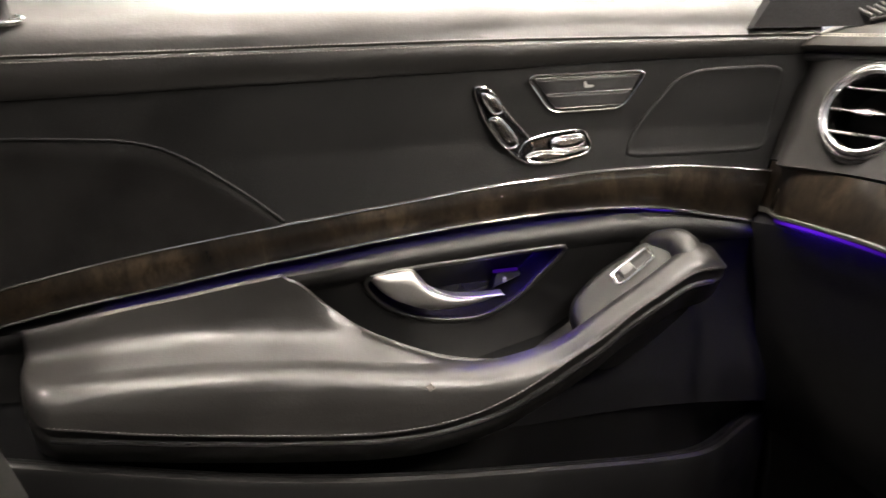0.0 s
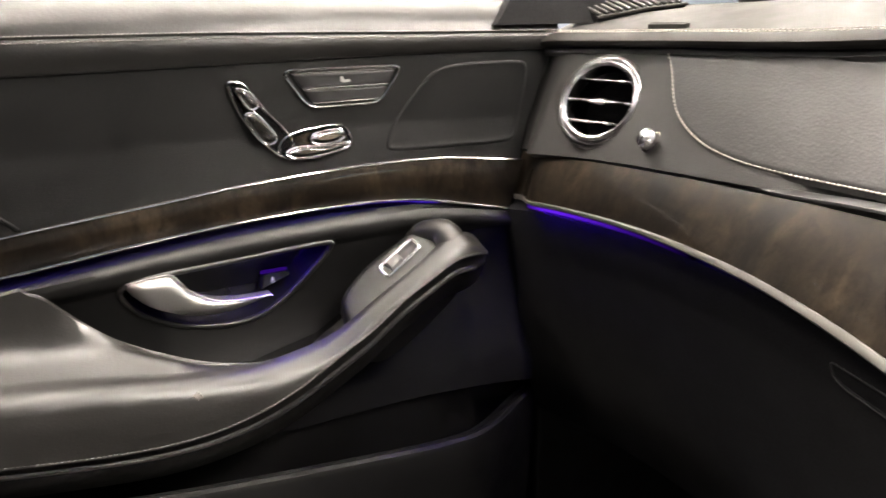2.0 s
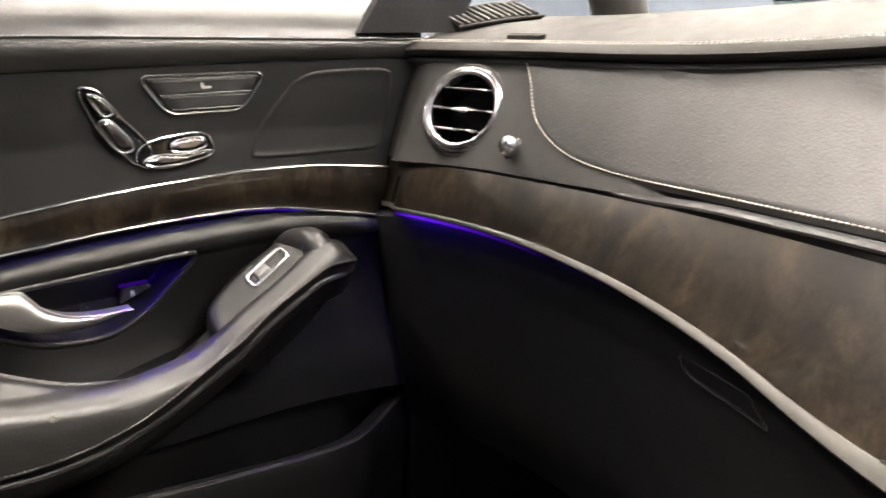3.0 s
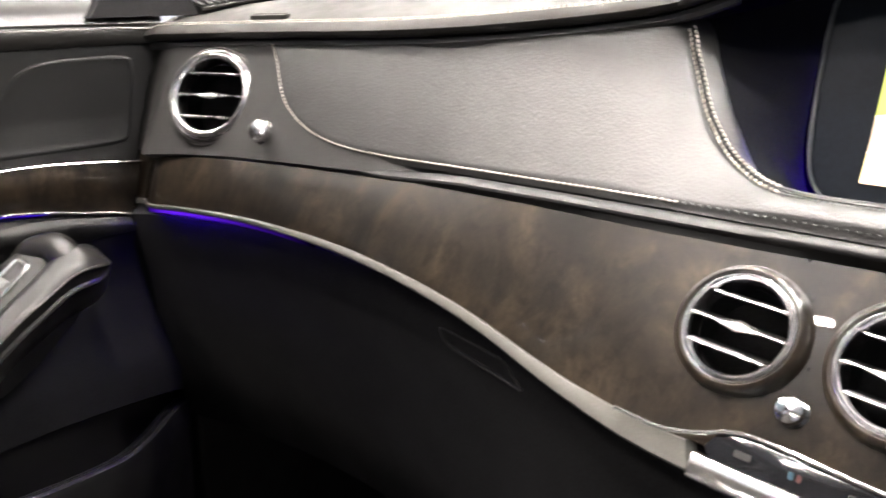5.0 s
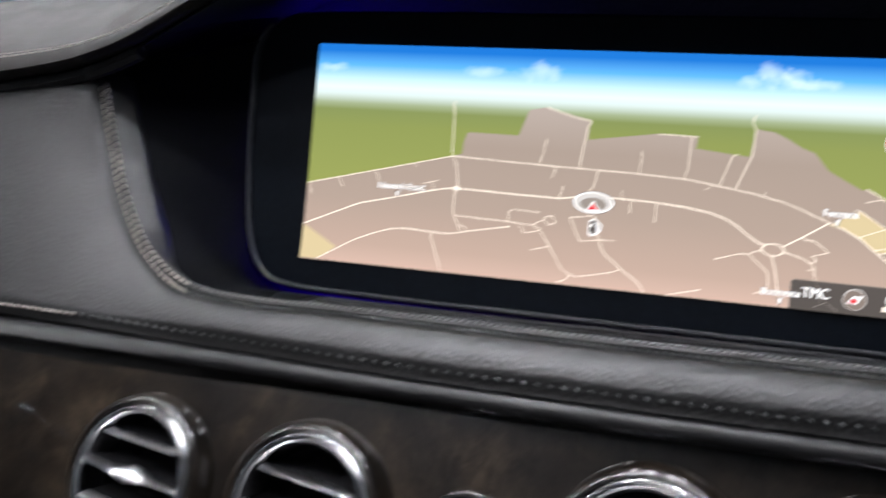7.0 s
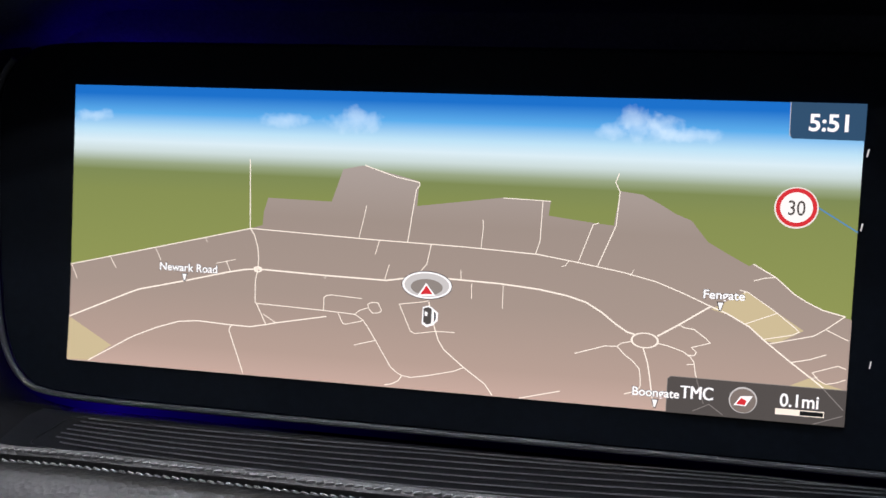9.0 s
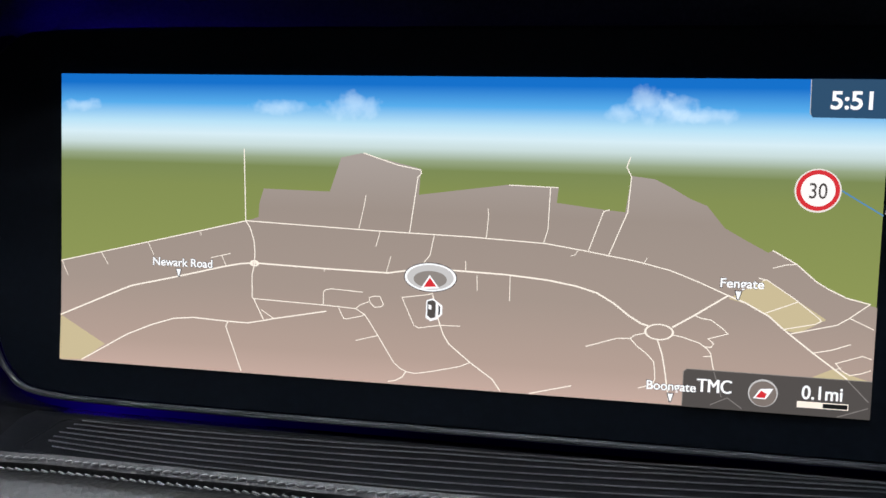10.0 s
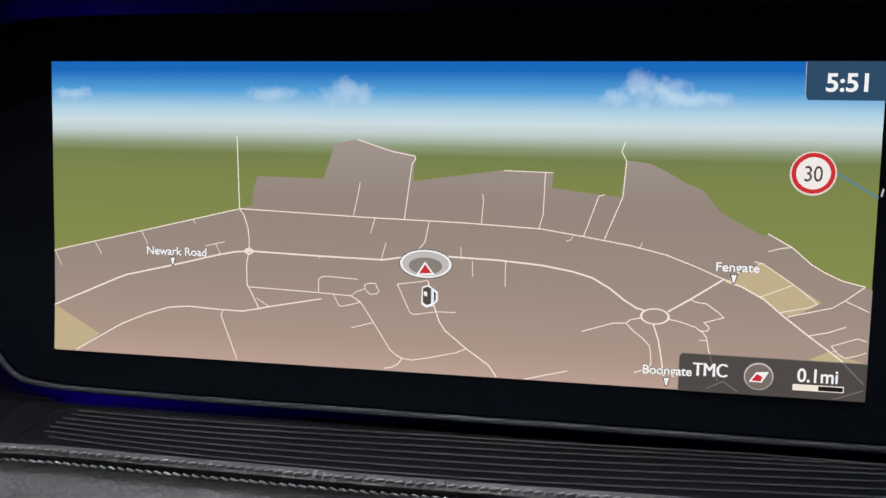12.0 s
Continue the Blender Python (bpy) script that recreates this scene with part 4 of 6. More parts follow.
# clock at rest
clock = thing("analogue_clock", "round analogue clock with black dial and chrome rim", "clock", facing(on_wood(-0.027, -0.113, 0.001), WN))
R = 0.0205
part("rim", lathe([(R * 1.07, 0.006), (R * 1.07, -0.002), (R * 1.03, -0.0035), (R * 0.97, -0.003), (R * 0.93, 0.002), (R * 0.93, 0.006)], 48), CHROME, clock)
part("dial", lathe([(R * 0.95, 0.004), (R * 0.95, 0.0015), (0.0004, 0.0015), (0.0004, 0.004)], 48), HOLLOW, clock, "black dial")
PRINT = plain("dial_print", (0.036, 0.036, 0.036), 0.6, 0.0, 600, 0.2)
for i in range(12):
    if i % 3 == 0:
        continue
    a = i * math.pi / 6
    l0, l1, w = 0.72, 0.88, 0.0006
    c, s = math.sin(a), math.cos(a)
    q = [(c * R * l + s * ww, 0.0011, s * R * l - c * ww) for l, ww in ((l0, -w), (l1, -w), (l1, w), (l0, w))]
    part("hour_mark", slab(np.array([[q[0], q[1]], [q[3], q[2]]]), (0, 0.0003, 0)), PRINT, clock)
for text, px, pz in (("12", 0.0, 0.66), ("3", 0.68, 0.0), ("6", 0.0, -0.68), ("9", -0.68, 0.0)):
    c = bpy.data.curves.new("numeral", "FONT")
    c.body, c.size, c.align_x, c.align_y = text, 0.0072, "CENTER", "CENTER"
    ob = bpy.data.objects.new("numeral", c)
    scene.collection.objects.link(ob)
    me = bpy.data.meshes.new_from_object(ob.evaluated_get(bpy.context.evaluated_depsgraph_get()))
    bpy.data.objects.remove(ob)
    for q in me.vertices:
        q.co = Vector((q.co.x + px * R, 0.0010, q.co.y + pz * R))
    me.materials.append(PRINT)
    ob = new("numeral", me)
    ob.parent = clock
for a, ln, w in ((radians(-48), 0.62, 0.0006), (radians(177), 0.45, 0.0008)):
    c, s = math.sin(a), math.cos(a)
    q = [(c * R * l + s * ww, 0.0006, s * R * l - c * ww) for l, ww in ((-0.12, -w), (ln, -w * 0.5), (ln, w * 0.5), (-0.12, w))]
    part("clock_pointer", slab(np.array([[q[0], q[1]], [q[3], q[2]]]), (0, 0.0003, 0)), DARKCHROME, clock)

# ---- display ----
display = thing("navigation_display", "wide black display showing a navigation map", "display")
bo = np.vstack([through_points([(-0.10, -0.0704), (-0.152, -0.0690), (-0.168, -0.0625), (-0.176, -0.045), (-0.1797, -0.01), (-0.1812, 0.035), (-0.1790, 0.055), (-0.168, 0.0680), (-0.150, 0.0715), (-0.10, 0.0725)], 60), np.array([(0.42, 0.0725), (0.42, -0.0704)])])
part("bezel", pad(bo, lambda a, b, h: on_screen(a, b, h - 0.0008), [(0, -0.012), (0, -0.0015), (0.0015, 0.0)], 2), BEZEL, display, "glossy black bezel")
rim = [on_screen(0.42, -0.0704, 0.0006)] + [on_screen(u, -0.0704, 0.0006) for u in np.linspace(0.3, -0.08, 12)] + [on_screen(u, v, 0.0006) for u, v in bo[3:44]]
part("bezel_rim", tube(rim, 0.0012, 8), RIM, display, "thin grey metal rim")


def flat(outline, h):
    o = [on_screen(u * 1e-4, v * 1e-4, h) for u, v in outline]
    return o, [tuple(range(len(o)))]


def warm(c):
    return tuple(a * b for a, b in zip(c, WARM))


def screen_glow(name, colour):
    return glow(name, warm(colour), SCREEN)


def sky_and_land():
    """Blue sky fading to white and then to green meadow, up the display's height."""
    m = bpy.data.materials.new("map_background")
    m.use_nodes = True
    t = m.node_tree
    t.nodes.remove(t.nodes["Principled BSDF"])
    co = t.nodes.new("ShaderNodeTexCoord")
    sx = t.nodes.new("ShaderNodeSeparateXYZ")
    t.links.new(co.outputs["Object"], sx.inputs[0])
    mr = t.nodes.new("ShaderNodeMapRange")
    mr.inputs["From Min"].default_value, mr.inputs["From Max"].default_value = -0.0173, 0.0514
    t.links.new(sx.outputs["Z"], mr.inputs["Value"])
    r = ramp(t, [(p, warm(c)) for p, c in [(0.0, (0.25, 0.285, 0.075)), (0.45, (0.215, 0.255, 0.070)), (0.555, (0.19, 0.235, 0.075)), (0.60, (0.29, 0.35, 0.20)), (0.66, (0.55, 0.65, 0.61)), (0.71, (0.64, 0.77, 0.79)), (0.77, (0.47, 0.69, 0.80)), (0.86, (0.115, 0.38, 0.73)), (0.96, (0.022, 0.15, 0.52))]])
    t.links.new(mr.outputs[0], r.inputs["Fac"])
    last = r.outputs["Color"]
    n = tex(t, "noise", 160, 4)
    for cx, cz, rx, rz in ((-0.031, 0.0415, 0.0125, 0.0060), (-0.0585, 0.0408, 0.0120, 0.0034), (0.0715, 0.0435, 0.0085, 0.0072), (0.0800, 0.0415, 0.0095, 0.0055), (0.0625, 0.0405, 0.0095, 0.0036), (0.0895, 0.0400, 0.0130, 0.0032), (-0.138, 0.0405, 0.0100, 0.0028)):
        ma = t.nodes.new("ShaderNodeVectorMath")
        ma.operation = "SUBTRACT"
        ma.inputs[1].default_value = (cx, 0, cz)
        mu = t.nodes.new("ShaderNodeVectorMath")
        mu.operation = "MULTIPLY"
        mu.inputs[1].default_value = (1 / rx, 0, 1 / rz)
        le = t.nodes.new("ShaderNodeVectorMath")
        le.operation = "LENGTH"
        t.links.new(co.outputs["Object"], ma.inputs[0])
        t.links.new(ma.outputs[0], mu.inputs[0])
        t.links.new(mu.outputs[0], le.inputs[0])
        ad = t.nodes.new("ShaderNodeMath")
        ad.operation = "MULTIPLY_ADD"
        ad.inputs[1].default_value = 1.6
        t.links.new(n.outputs["Fac"], ad.inputs[0])
        t.links.new(le.outputs["Value"], ad.inputs[2])
        mk = ramp(t, [(0.26, (0.55,) * 3), (0.44, (0.34,) * 3), (0.60, (0, 0, 0))])
        hv = t.nodes.new("ShaderNodeMath")
        hv.operation = "MULTIPLY"
        hv.inputs[1].default_value = 0.36
        t.links.new(ad.outputs[0], hv.inputs[0])
        t.links.new(hv.outputs[0], mk.inputs["Fac"])
        mx = t.nodes.new("ShaderNodeMixRGB")
        mx.inputs[2].default_value = (*warm((0.72, 0.86, 0.94)), 1)
        t.links.new(mk.outputs["Color"], mx.inputs[0])
        t.links.new(last, mx.inputs[1])
        last = mx.outputs[0]
    e = t.nodes.new("ShaderNodeEmission")
    e.inputs[1].default_value = SCREEN
    t.links.new(last, e.inputs[0])
    t.links.new(e.outputs[0], t.nodes["Material Output"].inputs[0])
    return m


def town_ground():
    """Taupe built-up land that turns warmer towards the lower edge of the map."""
    m = bpy.data.materials.new("map_town")
    m.use_nodes = True
    t = m.node_tree
    t.nodes.remove(t.nodes["Principled BSDF"])
    co = t.nodes.new("ShaderNodeTexCoord")
    sx = t.nodes.new("ShaderNodeSeparateXYZ")
    t.links.new(co.outputs["Object"], sx.inputs[0])
    mr = t.nodes.new("ShaderNodeMapRange")
    mr.inputs["From Min"].default_value, mr.inputs["From Max"].default_value = -0.0514, 0.026
    t.links.new(sx.outputs["Z"], mr.inputs["Value"])
    r = ramp(t, [(p, warm(c)) for p, c in [(0.0, (0.51, 0.37, 0.30)), (0.12, (0.42, 0.315, 0.253)), (0.4, (0.345, 0.276, 0.225)), (0.75, (0.312, 0.257, 0.212)), (1.0, (0.37, 0.32, 0.28))]])
    t.links.new(mr.outputs[0], r.inputs["Fac"])
    e = t.nodes.new("ShaderNodeEmission")
    e.inputs[1].default_value = SCREEN
    t.links.new(r.outputs["Color"], e.inputs[0])
    t.links.new(e.outputs[0], t.nodes["Material Output"].inputs[0])
    return m


LINE = screen_glow("map_line_cream", (0.93, 0.84, 0.70))
WHITE = screen_glow("map_white", (0.95, 0.95, 0.93))
TAN = screen_glow("map_tan", (0.55, 0.46, 0.26))
RED = screen_glow("map_red", (0.60, 0.03, 0.035))
DARK = screen_glow("map_dark_grey", (0.082, 0.073, 0.066))
NIGHT = screen_glow("map_slate", (0.032, 0.075, 0.14))
BLACK = screen_glow("map_black", (0.012, 0.012, 0.012))
SILVER = screen_glow("map_silver", (0.55, 0.53, 0.50))
part("map_background", flat([(-1460, -548), (1460, -548), (1460, 548), (-1460, 548)], 0.0002), sky_and_land(), display, "blue sky over green land")
TOWN = town_ground()
town = ([(-1459, -163), (-705, 18), (-660, 33), (-657, 85), (-641, 138), (-390, 135), (-350, 258), (-275, 275), (-58, 225), (-62, 134)]
        + [(253, 179), (426, 175), (421, 122), (581, 104), (652, 98), (668, 221), (745, 212), (803, 184), (862, 150), (917, 129), (977, 57), (1052, 16), (1118, -18), (1133, -10)]
        + [(1208, -52), (1270, -105), (1312, -130), (1367, -155), (1462, -182), (1462, -549), (-1462, -549)])
part("map_town", flat(town, 0.00035), TOWN, display, "taupe town area")
for f in ([(1001, -176), (1114, -106), (1310, -230), (1225, -280), (1183, -272), (1131, -228), (1058, -191)], [(-1461, -373), (-1274, -476), (-1372, -543), (-1467, -546)], [(1279, -421), (1339, -391), (1452, -424), (1452, -500)]):
    part("map_field", flat(f, 0.0005), TAN, display)


def road(w, pts, mat=None, h=0.00065):
    """A map road of straight pieces with mitred corners; w is its weight."""
    p = np.array(pts, float)
    d = np.diff(p, axis=0)
    d /= np.linalg.norm(d, axis=1)[:, None]
    a, b = np.vstack([d[:1], d]), np.vstack([d, d[-1:]])
    t = a + b
    t /= np.linalg.norm(t, axis=1)[:, None] + 1e-9
    n = np.stack([-t[:, 1], t[:, 0]], 1) * (w * 1.9 / np.clip((t * a).sum(1), 0.55, 1.0))[:, None]
    v = [on_screen(*(q * 1e-4), h) for q in np.vstack([p + n, p - n])]
    k = len(p)
    part("map_road", (v, [(i, i + 1, k + i + 1, k + i) for i in range(k - 1)]), mat or LINE, display, smooth=0)


# long roads
road(1.0, [(-1459, -163), (-1099, -77), (-705, 18), (-226, 1), (124, -7), (390, -19), (528, -39), (696, -66), (810, -92), (905, -127), (996, -165)])
road(1.3, [(996, -165), (1058, -189), (1131, -228), (1183, -272), (1274, -341), (1358, -401), (1385, -421)])
road(1.5, [(-1461, -373), (-1200, -260), (-1159, -244), (-971, -200), (-792, -155), (-725, -141), (-670, -136), (-398, -144), (-165, -148), (-114, -139), (-34, -124), (250, -133), (330, -139), (401, -145), (500, -161), (569, -180), (628, -213), (678, -251), (721, -277), (746, -283)])
road(1.5, [(824, -284), (894, -239), (982, -178), (1001, -165)])
# west
road(1.0, [(-718, 281), (-708, 19), (-690, -7), (-675, -52), (-670, -94), (-671, -136), (-680, -182), (-678, -262), (-670, -272), (-654, -303), (-632, -345)])
road(0.9, [(-674, -268), (-400, -277), (-282, -283), (-249, -302), (-234, -321), (-198, -374), (-135, -471), (-109, -491), (-87, -500), (-56, -504), (6, -492), (103, -468), (143, -450)])
road(0.8, [(-404, -275), (-404, -228), (-395, -220), (-374, -216), (-257, -222)])
road(0.8, [(-282, -283), (-265, -268), (-232, -255)])
road(0.8, [(-233, -241), (-216, -234), (-193, -234), (-179, -262), (-187, -271), (-212, -274), (-228, -259), (-233, -241)])
road(0.8, [(-346, -284), (-327, -320), (-316, -323), (-257, -308), (-249, -302)])
road(0.8, [(-279, -399), (-198, -376)])
road(1.0, [(-91, -500), (-103, -520), (-128, -534), (-155, -540)])
road(1.2, [(-1372, -543), (-1205, -446), (-1173, -429), (-1081, -390), (-989, -360), (-910, -352), (-785, -358), (-696, -360), (-630, -347), (-593, -338), (-392, -299)])
road(0.8, [(-642, -308), (-591, -338)])
road(1.0, [(-772, -359), (-780, -379), (-717, -542)])
road(0.7, [(-842, -124), (-764, -105)])
road(0.7, [(-800, -114), (-783, -151)])
road(0.6, [(-400, -144), (-404, -155)])
road(0.7, [(-1291, -119), (-1261, -168)])
road(0.7, [(-1096, -77), (-1072, -125)])
road(0.7, [(-1454, -164), (-1429, -218)])
road(0.6, [(-890, -26), (-881, -43)])
# middle
road(0.8, [(-1, -213), (-23, -219), (-112, -233), (-66, -330), (-49, -339), (29, -325), (101, -324)])
road(1.1, [(-1, -217), (22, -303), (41, -357), (63, -390), (141, -451), (221, -505), (251, -545)])
road(0.9, [(-267, 276), (-140, 236), (-57, 221), (-55, 209), (-67, 195), (-91, 0)])
road(0.7, [(-254, 126), (-261, 83), (-277, 6)])
road(0.7, [(-198, 0), (-213, -55)])
road(0.8, [(-2, -7), (-15, -78), (-37, -106)])
road(0.7, [(-157, -88), (-172, -146)])
road(0.7, [(185, 95), (188, 73), (183, -10)])
road(0.8, [(255, 178), (425, 174)])
road(0.8, [(398, 172), (395, 30), (382, -17)])
road(0.8, [(600, 105), (580, 98), (535, -38)])
road(0.9, [(661, 283), (650, 250), (667, 218), (660, 99), (604, -48)])
road(0.6, [(501, -37), (490, -54), (476, -58)])
road(0.6, [(731, -53), (720, -75)])
road(0.7, [(155, -140), (157, -195)])
road(0.7, [(271, -138), (272, -225)])
road(0.7, [(113, -92), (115, -130)])
road(1.0, [(351, -546), (496, -508)])
# round the roundabout
road(0.9, [(735, -309), (701, -318), (688, -330), (713, -356), (743, -377), (769, -404), (774, -435), (776, -465), (768, -483), (721, -499)])
road(0.9, [(688, -330), (645, -332), (540, -367)])
road(1.2, [(777, -326), (796, -379), (806, -427), (825, -536)])
road(0.9, [(896, -239), (915, -247), (948, -251), (989, -279), (1005, -295), (943, -315), (961, -331), (954, -343), (934, -343)])
road(0.9, [(825, -309), (861, -315), (916, -332), (942, -350), (954, -366), (962, -408), (966, -419)])
road(0.8, [(930, -376), (956, -374)])
# east
road(0.8, [(1092, -103), (1120, -109), (1208, -166), (1283, -223), (1295, -235), (1276, -246), (1183, -268)])
road(0.8, [(1105, -112), (1117, -107)])
road(0.8, [(1218, -176), (1118, -219)])
road(0.9, [(1203, -282), (1343, -245), (1380, -220), (1440, -171)])
road(0.8, [(1380, -220), (1456, -254)])
road(1.0, [(1131, -10), (1208, -52), (1270, -105), (1312, -130), (1367, -155), (1440, -172)])
road(0.8, [(1208, -52), (1174, -56), (1135, -68)])
road(0.9, [(1277, -341), (1335, -327), (1388, -306)])
road(0.8, [(1455, -351), (1427, -342), (1381, -359), (1347, -371), (1366, -394), (1392, -408), (1428, -399), (1455, -387)])
road(0.7, [(1365, -385), (1343, -393)])


def disc(u, v, ru, rv, h, mat, name="map_icon", inner=0.0, n=40):
    a = np.linspace(0, 2 * math.pi, n, endpoint=False)
    if inner:
        o = [on_screen((u + ru * math.cos(t) * s) * 1e-4, (v + rv * math.sin(t) * s) * 1e-4, h) for s in (1, inner) for t in a]
        f = [(i, (i + 1) % n, n + (i + 1) % n, n + i) for i in range(n)]
    else:
        o = [on_screen((u + ru * math.cos(t)) * 1e-4, (v + rv * math.sin(t)) * 1e-4, h) for t in a]
        f = [tuple(range(n))]
    return part(name, (o, f), mat, display, smooth=0)


def words(text, u, v, size, mat, h=0.0014, name="map_lettering", squeeze=1.0, bold=0.045):
    """Lettering on the display: its left foot at (u, v), capitals of that size."""
    c = bpy.data.curves.new(name, "FONT")
    c.body, c.size, c.offset = text, size * 1e-4 / 0.70, size * 1e-4 * bold
    ob = bpy.data.objects.new(name, c)
    scene.collection.objects.link(ob)
    me = bpy.data.meshes.new_from_object(ob.evaluated_get(bpy.context.evaluated_depsgraph_get()))
    bpy.data.objects.remove(ob)
    for q in me.vertices:
        q.co = Vector(on_screen(u * 1e-4 + q.co.x * squeeze, v * 1e-4 + q.co.y, h))
    me.materials.append(mat)
    ob = new(name, me)
    ob.parent = display
    return ob


# roundabouts
disc(782, -302, 49, 28, 0.0007, LINE, "map_road", 0.85)
disc(-671, -137, 18, 12, 0.0007, LINE, "map_road", 0.5)
# own place and filling station
disc(-11, -156, 96, 53, 0.0008, DARK)
disc(-11, -156, 93, 50, 0.00085, WHITE)
disc(-11, -156, 84, 44, 0.0009, SILVER)
disc(-11, -163, 60, 30, 0.0010, screen_glow("map_grey", (0.26, 0.23, 0.20)))
part("map_icon", flat([(-46, -199), (24, -193), (-13, -147)], 0.0011), WHITE, display)
part("map_icon", flat([(-33, -191), (12, -187), (-12, -157)], 0.0012), RED, display)
part("map_icon", flat([(-24, -300), (-6, -312), (18, -304), (36, -285), (36, -255), (14, -238), (0, -230), (-22, -238)], 0.0009), WHITE, display)
part("map_icon", flat([(-18, -292), (-4, -302), (12, -296), (12, -243), (0, -236), (-18, -242)], 0.0010), DARK, display)
part("map_icon", flat([(-14, -268), (-3, -271), (-3, -256), (-14, -252)], 0.0011), WHITE, display)
part("map_icon", flat([(20, -290), (28, -284), (28, -258), (20, -252), (22, -262), (22, -284)], 0.0010), BLACK, display)
# place markers
for u, v in ((-969, -184), (1030, -162), (829, -521)):
    part("map_icon", flat([(u - 13, v + 15), (u - 4, v - 18), (u + 4, v - 18), (u + 13, v + 15)], 0.0010), DARK, display)
    part("map_icon", flat([(u - 9, v + 12), (u - 2, v - 14), (u + 2, v - 14), (u + 9, v + 12)], 0.0011), WHITE, display)
for text, u, v, wide, up in (("Newark Road", -1075, -162, 1.0, 0.0), ("Fengate", 969, -138, 1.06, 0.0), ("Boongate", 747, -497, 1.0, 0.00032)):
    words(text, u, v, 30, DARK, 0.00100 + up, squeeze=wide, bold=0.075)
    words(text, u, v, 30, WHITE, 0.00112 + up, squeeze=wide, bold=0.028)
# clock field
part("map_field", flat([(1218, 438), (1228, 425), (1460, 424), (1460, 548), (1218, 548)], 0.0009), NIGHT, display)
road(0.5, [(1217, 546), (1219, 440), (1222, 433)], SILVER, 0.0010)
words("5:51", 1276, 453, 56, WHITE, squeeze=1.04, bold=0.032)
# speed sign
disc(1258, 190, 72, 71, 0.0008, screen_glow("map_cream", (0.80, 0.74, 0.66)))
disc(1258, 191, 67, 66, 0.0009, RED)
disc(1258, 191, 53, 52, 0.0010, screen_glow("map_pale_cream", (0.92, 0.88, 0.82)))
words("30", 1227, 165, 50, DARK, squeeze=0.84, bold=0.006)
road(1.3, [(1328, 194), (1460, 116)], screen_glow("map_blue", (0.10, 0.24, 0.42)), 0.0007)
# lower field, with the roads showing faintly through it
part("map_field", flat([(868, -428), (878, -419), (1460, -422), (1460, -549), (868, -549)], 0.00125), DARK, display)
FAINT = screen_glow("map_faint_grey", (0.22, 0.20, 0.18))
road(0.6, [(868, -540), (868, -430), (878, -420), (1460, -423)], FAINT, 0.0013)
road(0.7, [(966, -424), (994, -509)], FAINT, 0.0013)
road(0.8, [(959, -537), (1013, -509), (1061, -542)], FAINT, 0.0013)
road(0.9, [(1385, -424), (1452, -491)], FAINT, 0.0013)
road(0.8, [(1359, -547), (1452, -511)], FAINT, 0.0013)
for du in (0, 3):
    words("TMC", 912 + du, -494, 45, WHITE, 0.0015 + du * 1e-5, squeeze=0.84, bold=0.0)
disc(1125, -484, 47, 46, 0.0014, SILVER)
disc(1125, -486, 43, 42, 0.0015, screen_glow("map_bronze", (0.20, 0.165, 0.14)))
part("map_icon", flat([(1094, -503), (1116, -470), (1157, -467), (1135, -504)], 0.0016), WHITE, display)
part("map_icon", flat([(1102, -499), (1119, -476), (1137, -485), (1131, -500)], 0.0017), RED, display)
words("0.1mi", 1245, -493, 44, WHITE, 0.0015, squeeze=0.93, bold=0.025)
part("map_field", flat([(1233, -523), (1392, -523), (1392, -502), (1233, -502)], 0.0014), LINE, display)
part("map_field", flat([(1313, -520), (1389, -520), (1389, -505), (1313, -505)], 0.0015), BLACK, display)
# small pale marks on the bezel
for u, v, w in ((1473, 384, 5), (1470, 134, 5), (1529, -330, 4)):
    part("bezel_mark", flat([(u - w, v - 12), (u, v - 14), (u + w, v + 12), (u, v + 14)], 0.0008), SILVER, display, "small pale mark")

# ---- passenger door ----
door = thing("car_door", "black leather car door with walnut trim and armrest", "car door")
YS = np.linspace(-0.86, -0.078, 90)
top_z = spl([(-0.90, -0.170), (-0.7834, -0.1474), (-0.74, -0.1395), (-0.696, -0.1328), (-0.651, -0.1272), (-0.605, -0.1225), (-0.557, -0.1178), (-0.50, -0.1128), (-0.43, -0.1068), (-0.355, -0.1000), (-0.28, -0.0962), (-0.224, -0.0948), (-0.165, -0.0951), (-0.112, -0.0990), (-0.05, -0.105)])
bot_z = spl([(-0.90, -0.195), (-0.788, -0.1765), (-0.7445, -0.1697), (-0.70, -0.1637), (-0.655, -0.1588), (-0.608, -0.1533), (-0.56, -0.1480), (-0.5145, -0.1438), (-0.469, -0.1390), (-0.421, -0.1350), (-0.361, -0.1312), (-0.30, -0.1293), (-0.24, -0.1290), (-0.18, -0.1325), (-0.123, -0.1414), (-0.05, -0.153)])


def door_end(y, z):
    """Draws a sheet's front end back to the slanted joint with the dashboard."""
    end = float(SEAM(z)) - 0.0008
    return -0.86 + (y + 0.86) * (end + 0.86) / (-0.078 + 0.86)


g = []
for y in YS:
    zt = float(top_z(y))
    row = []
    for s in np.linspace(0, 1, 30):
        z = zt - 0.002 + (0.002 - zt + 0.005) * s
        yy = door_end(y, z)
        row.append(on_door(yy, z))
    g.append(row)
part("upper_panel", slab(g, (-0.02, 0, 0)), VINYL, door, "smooth dark leather panel")
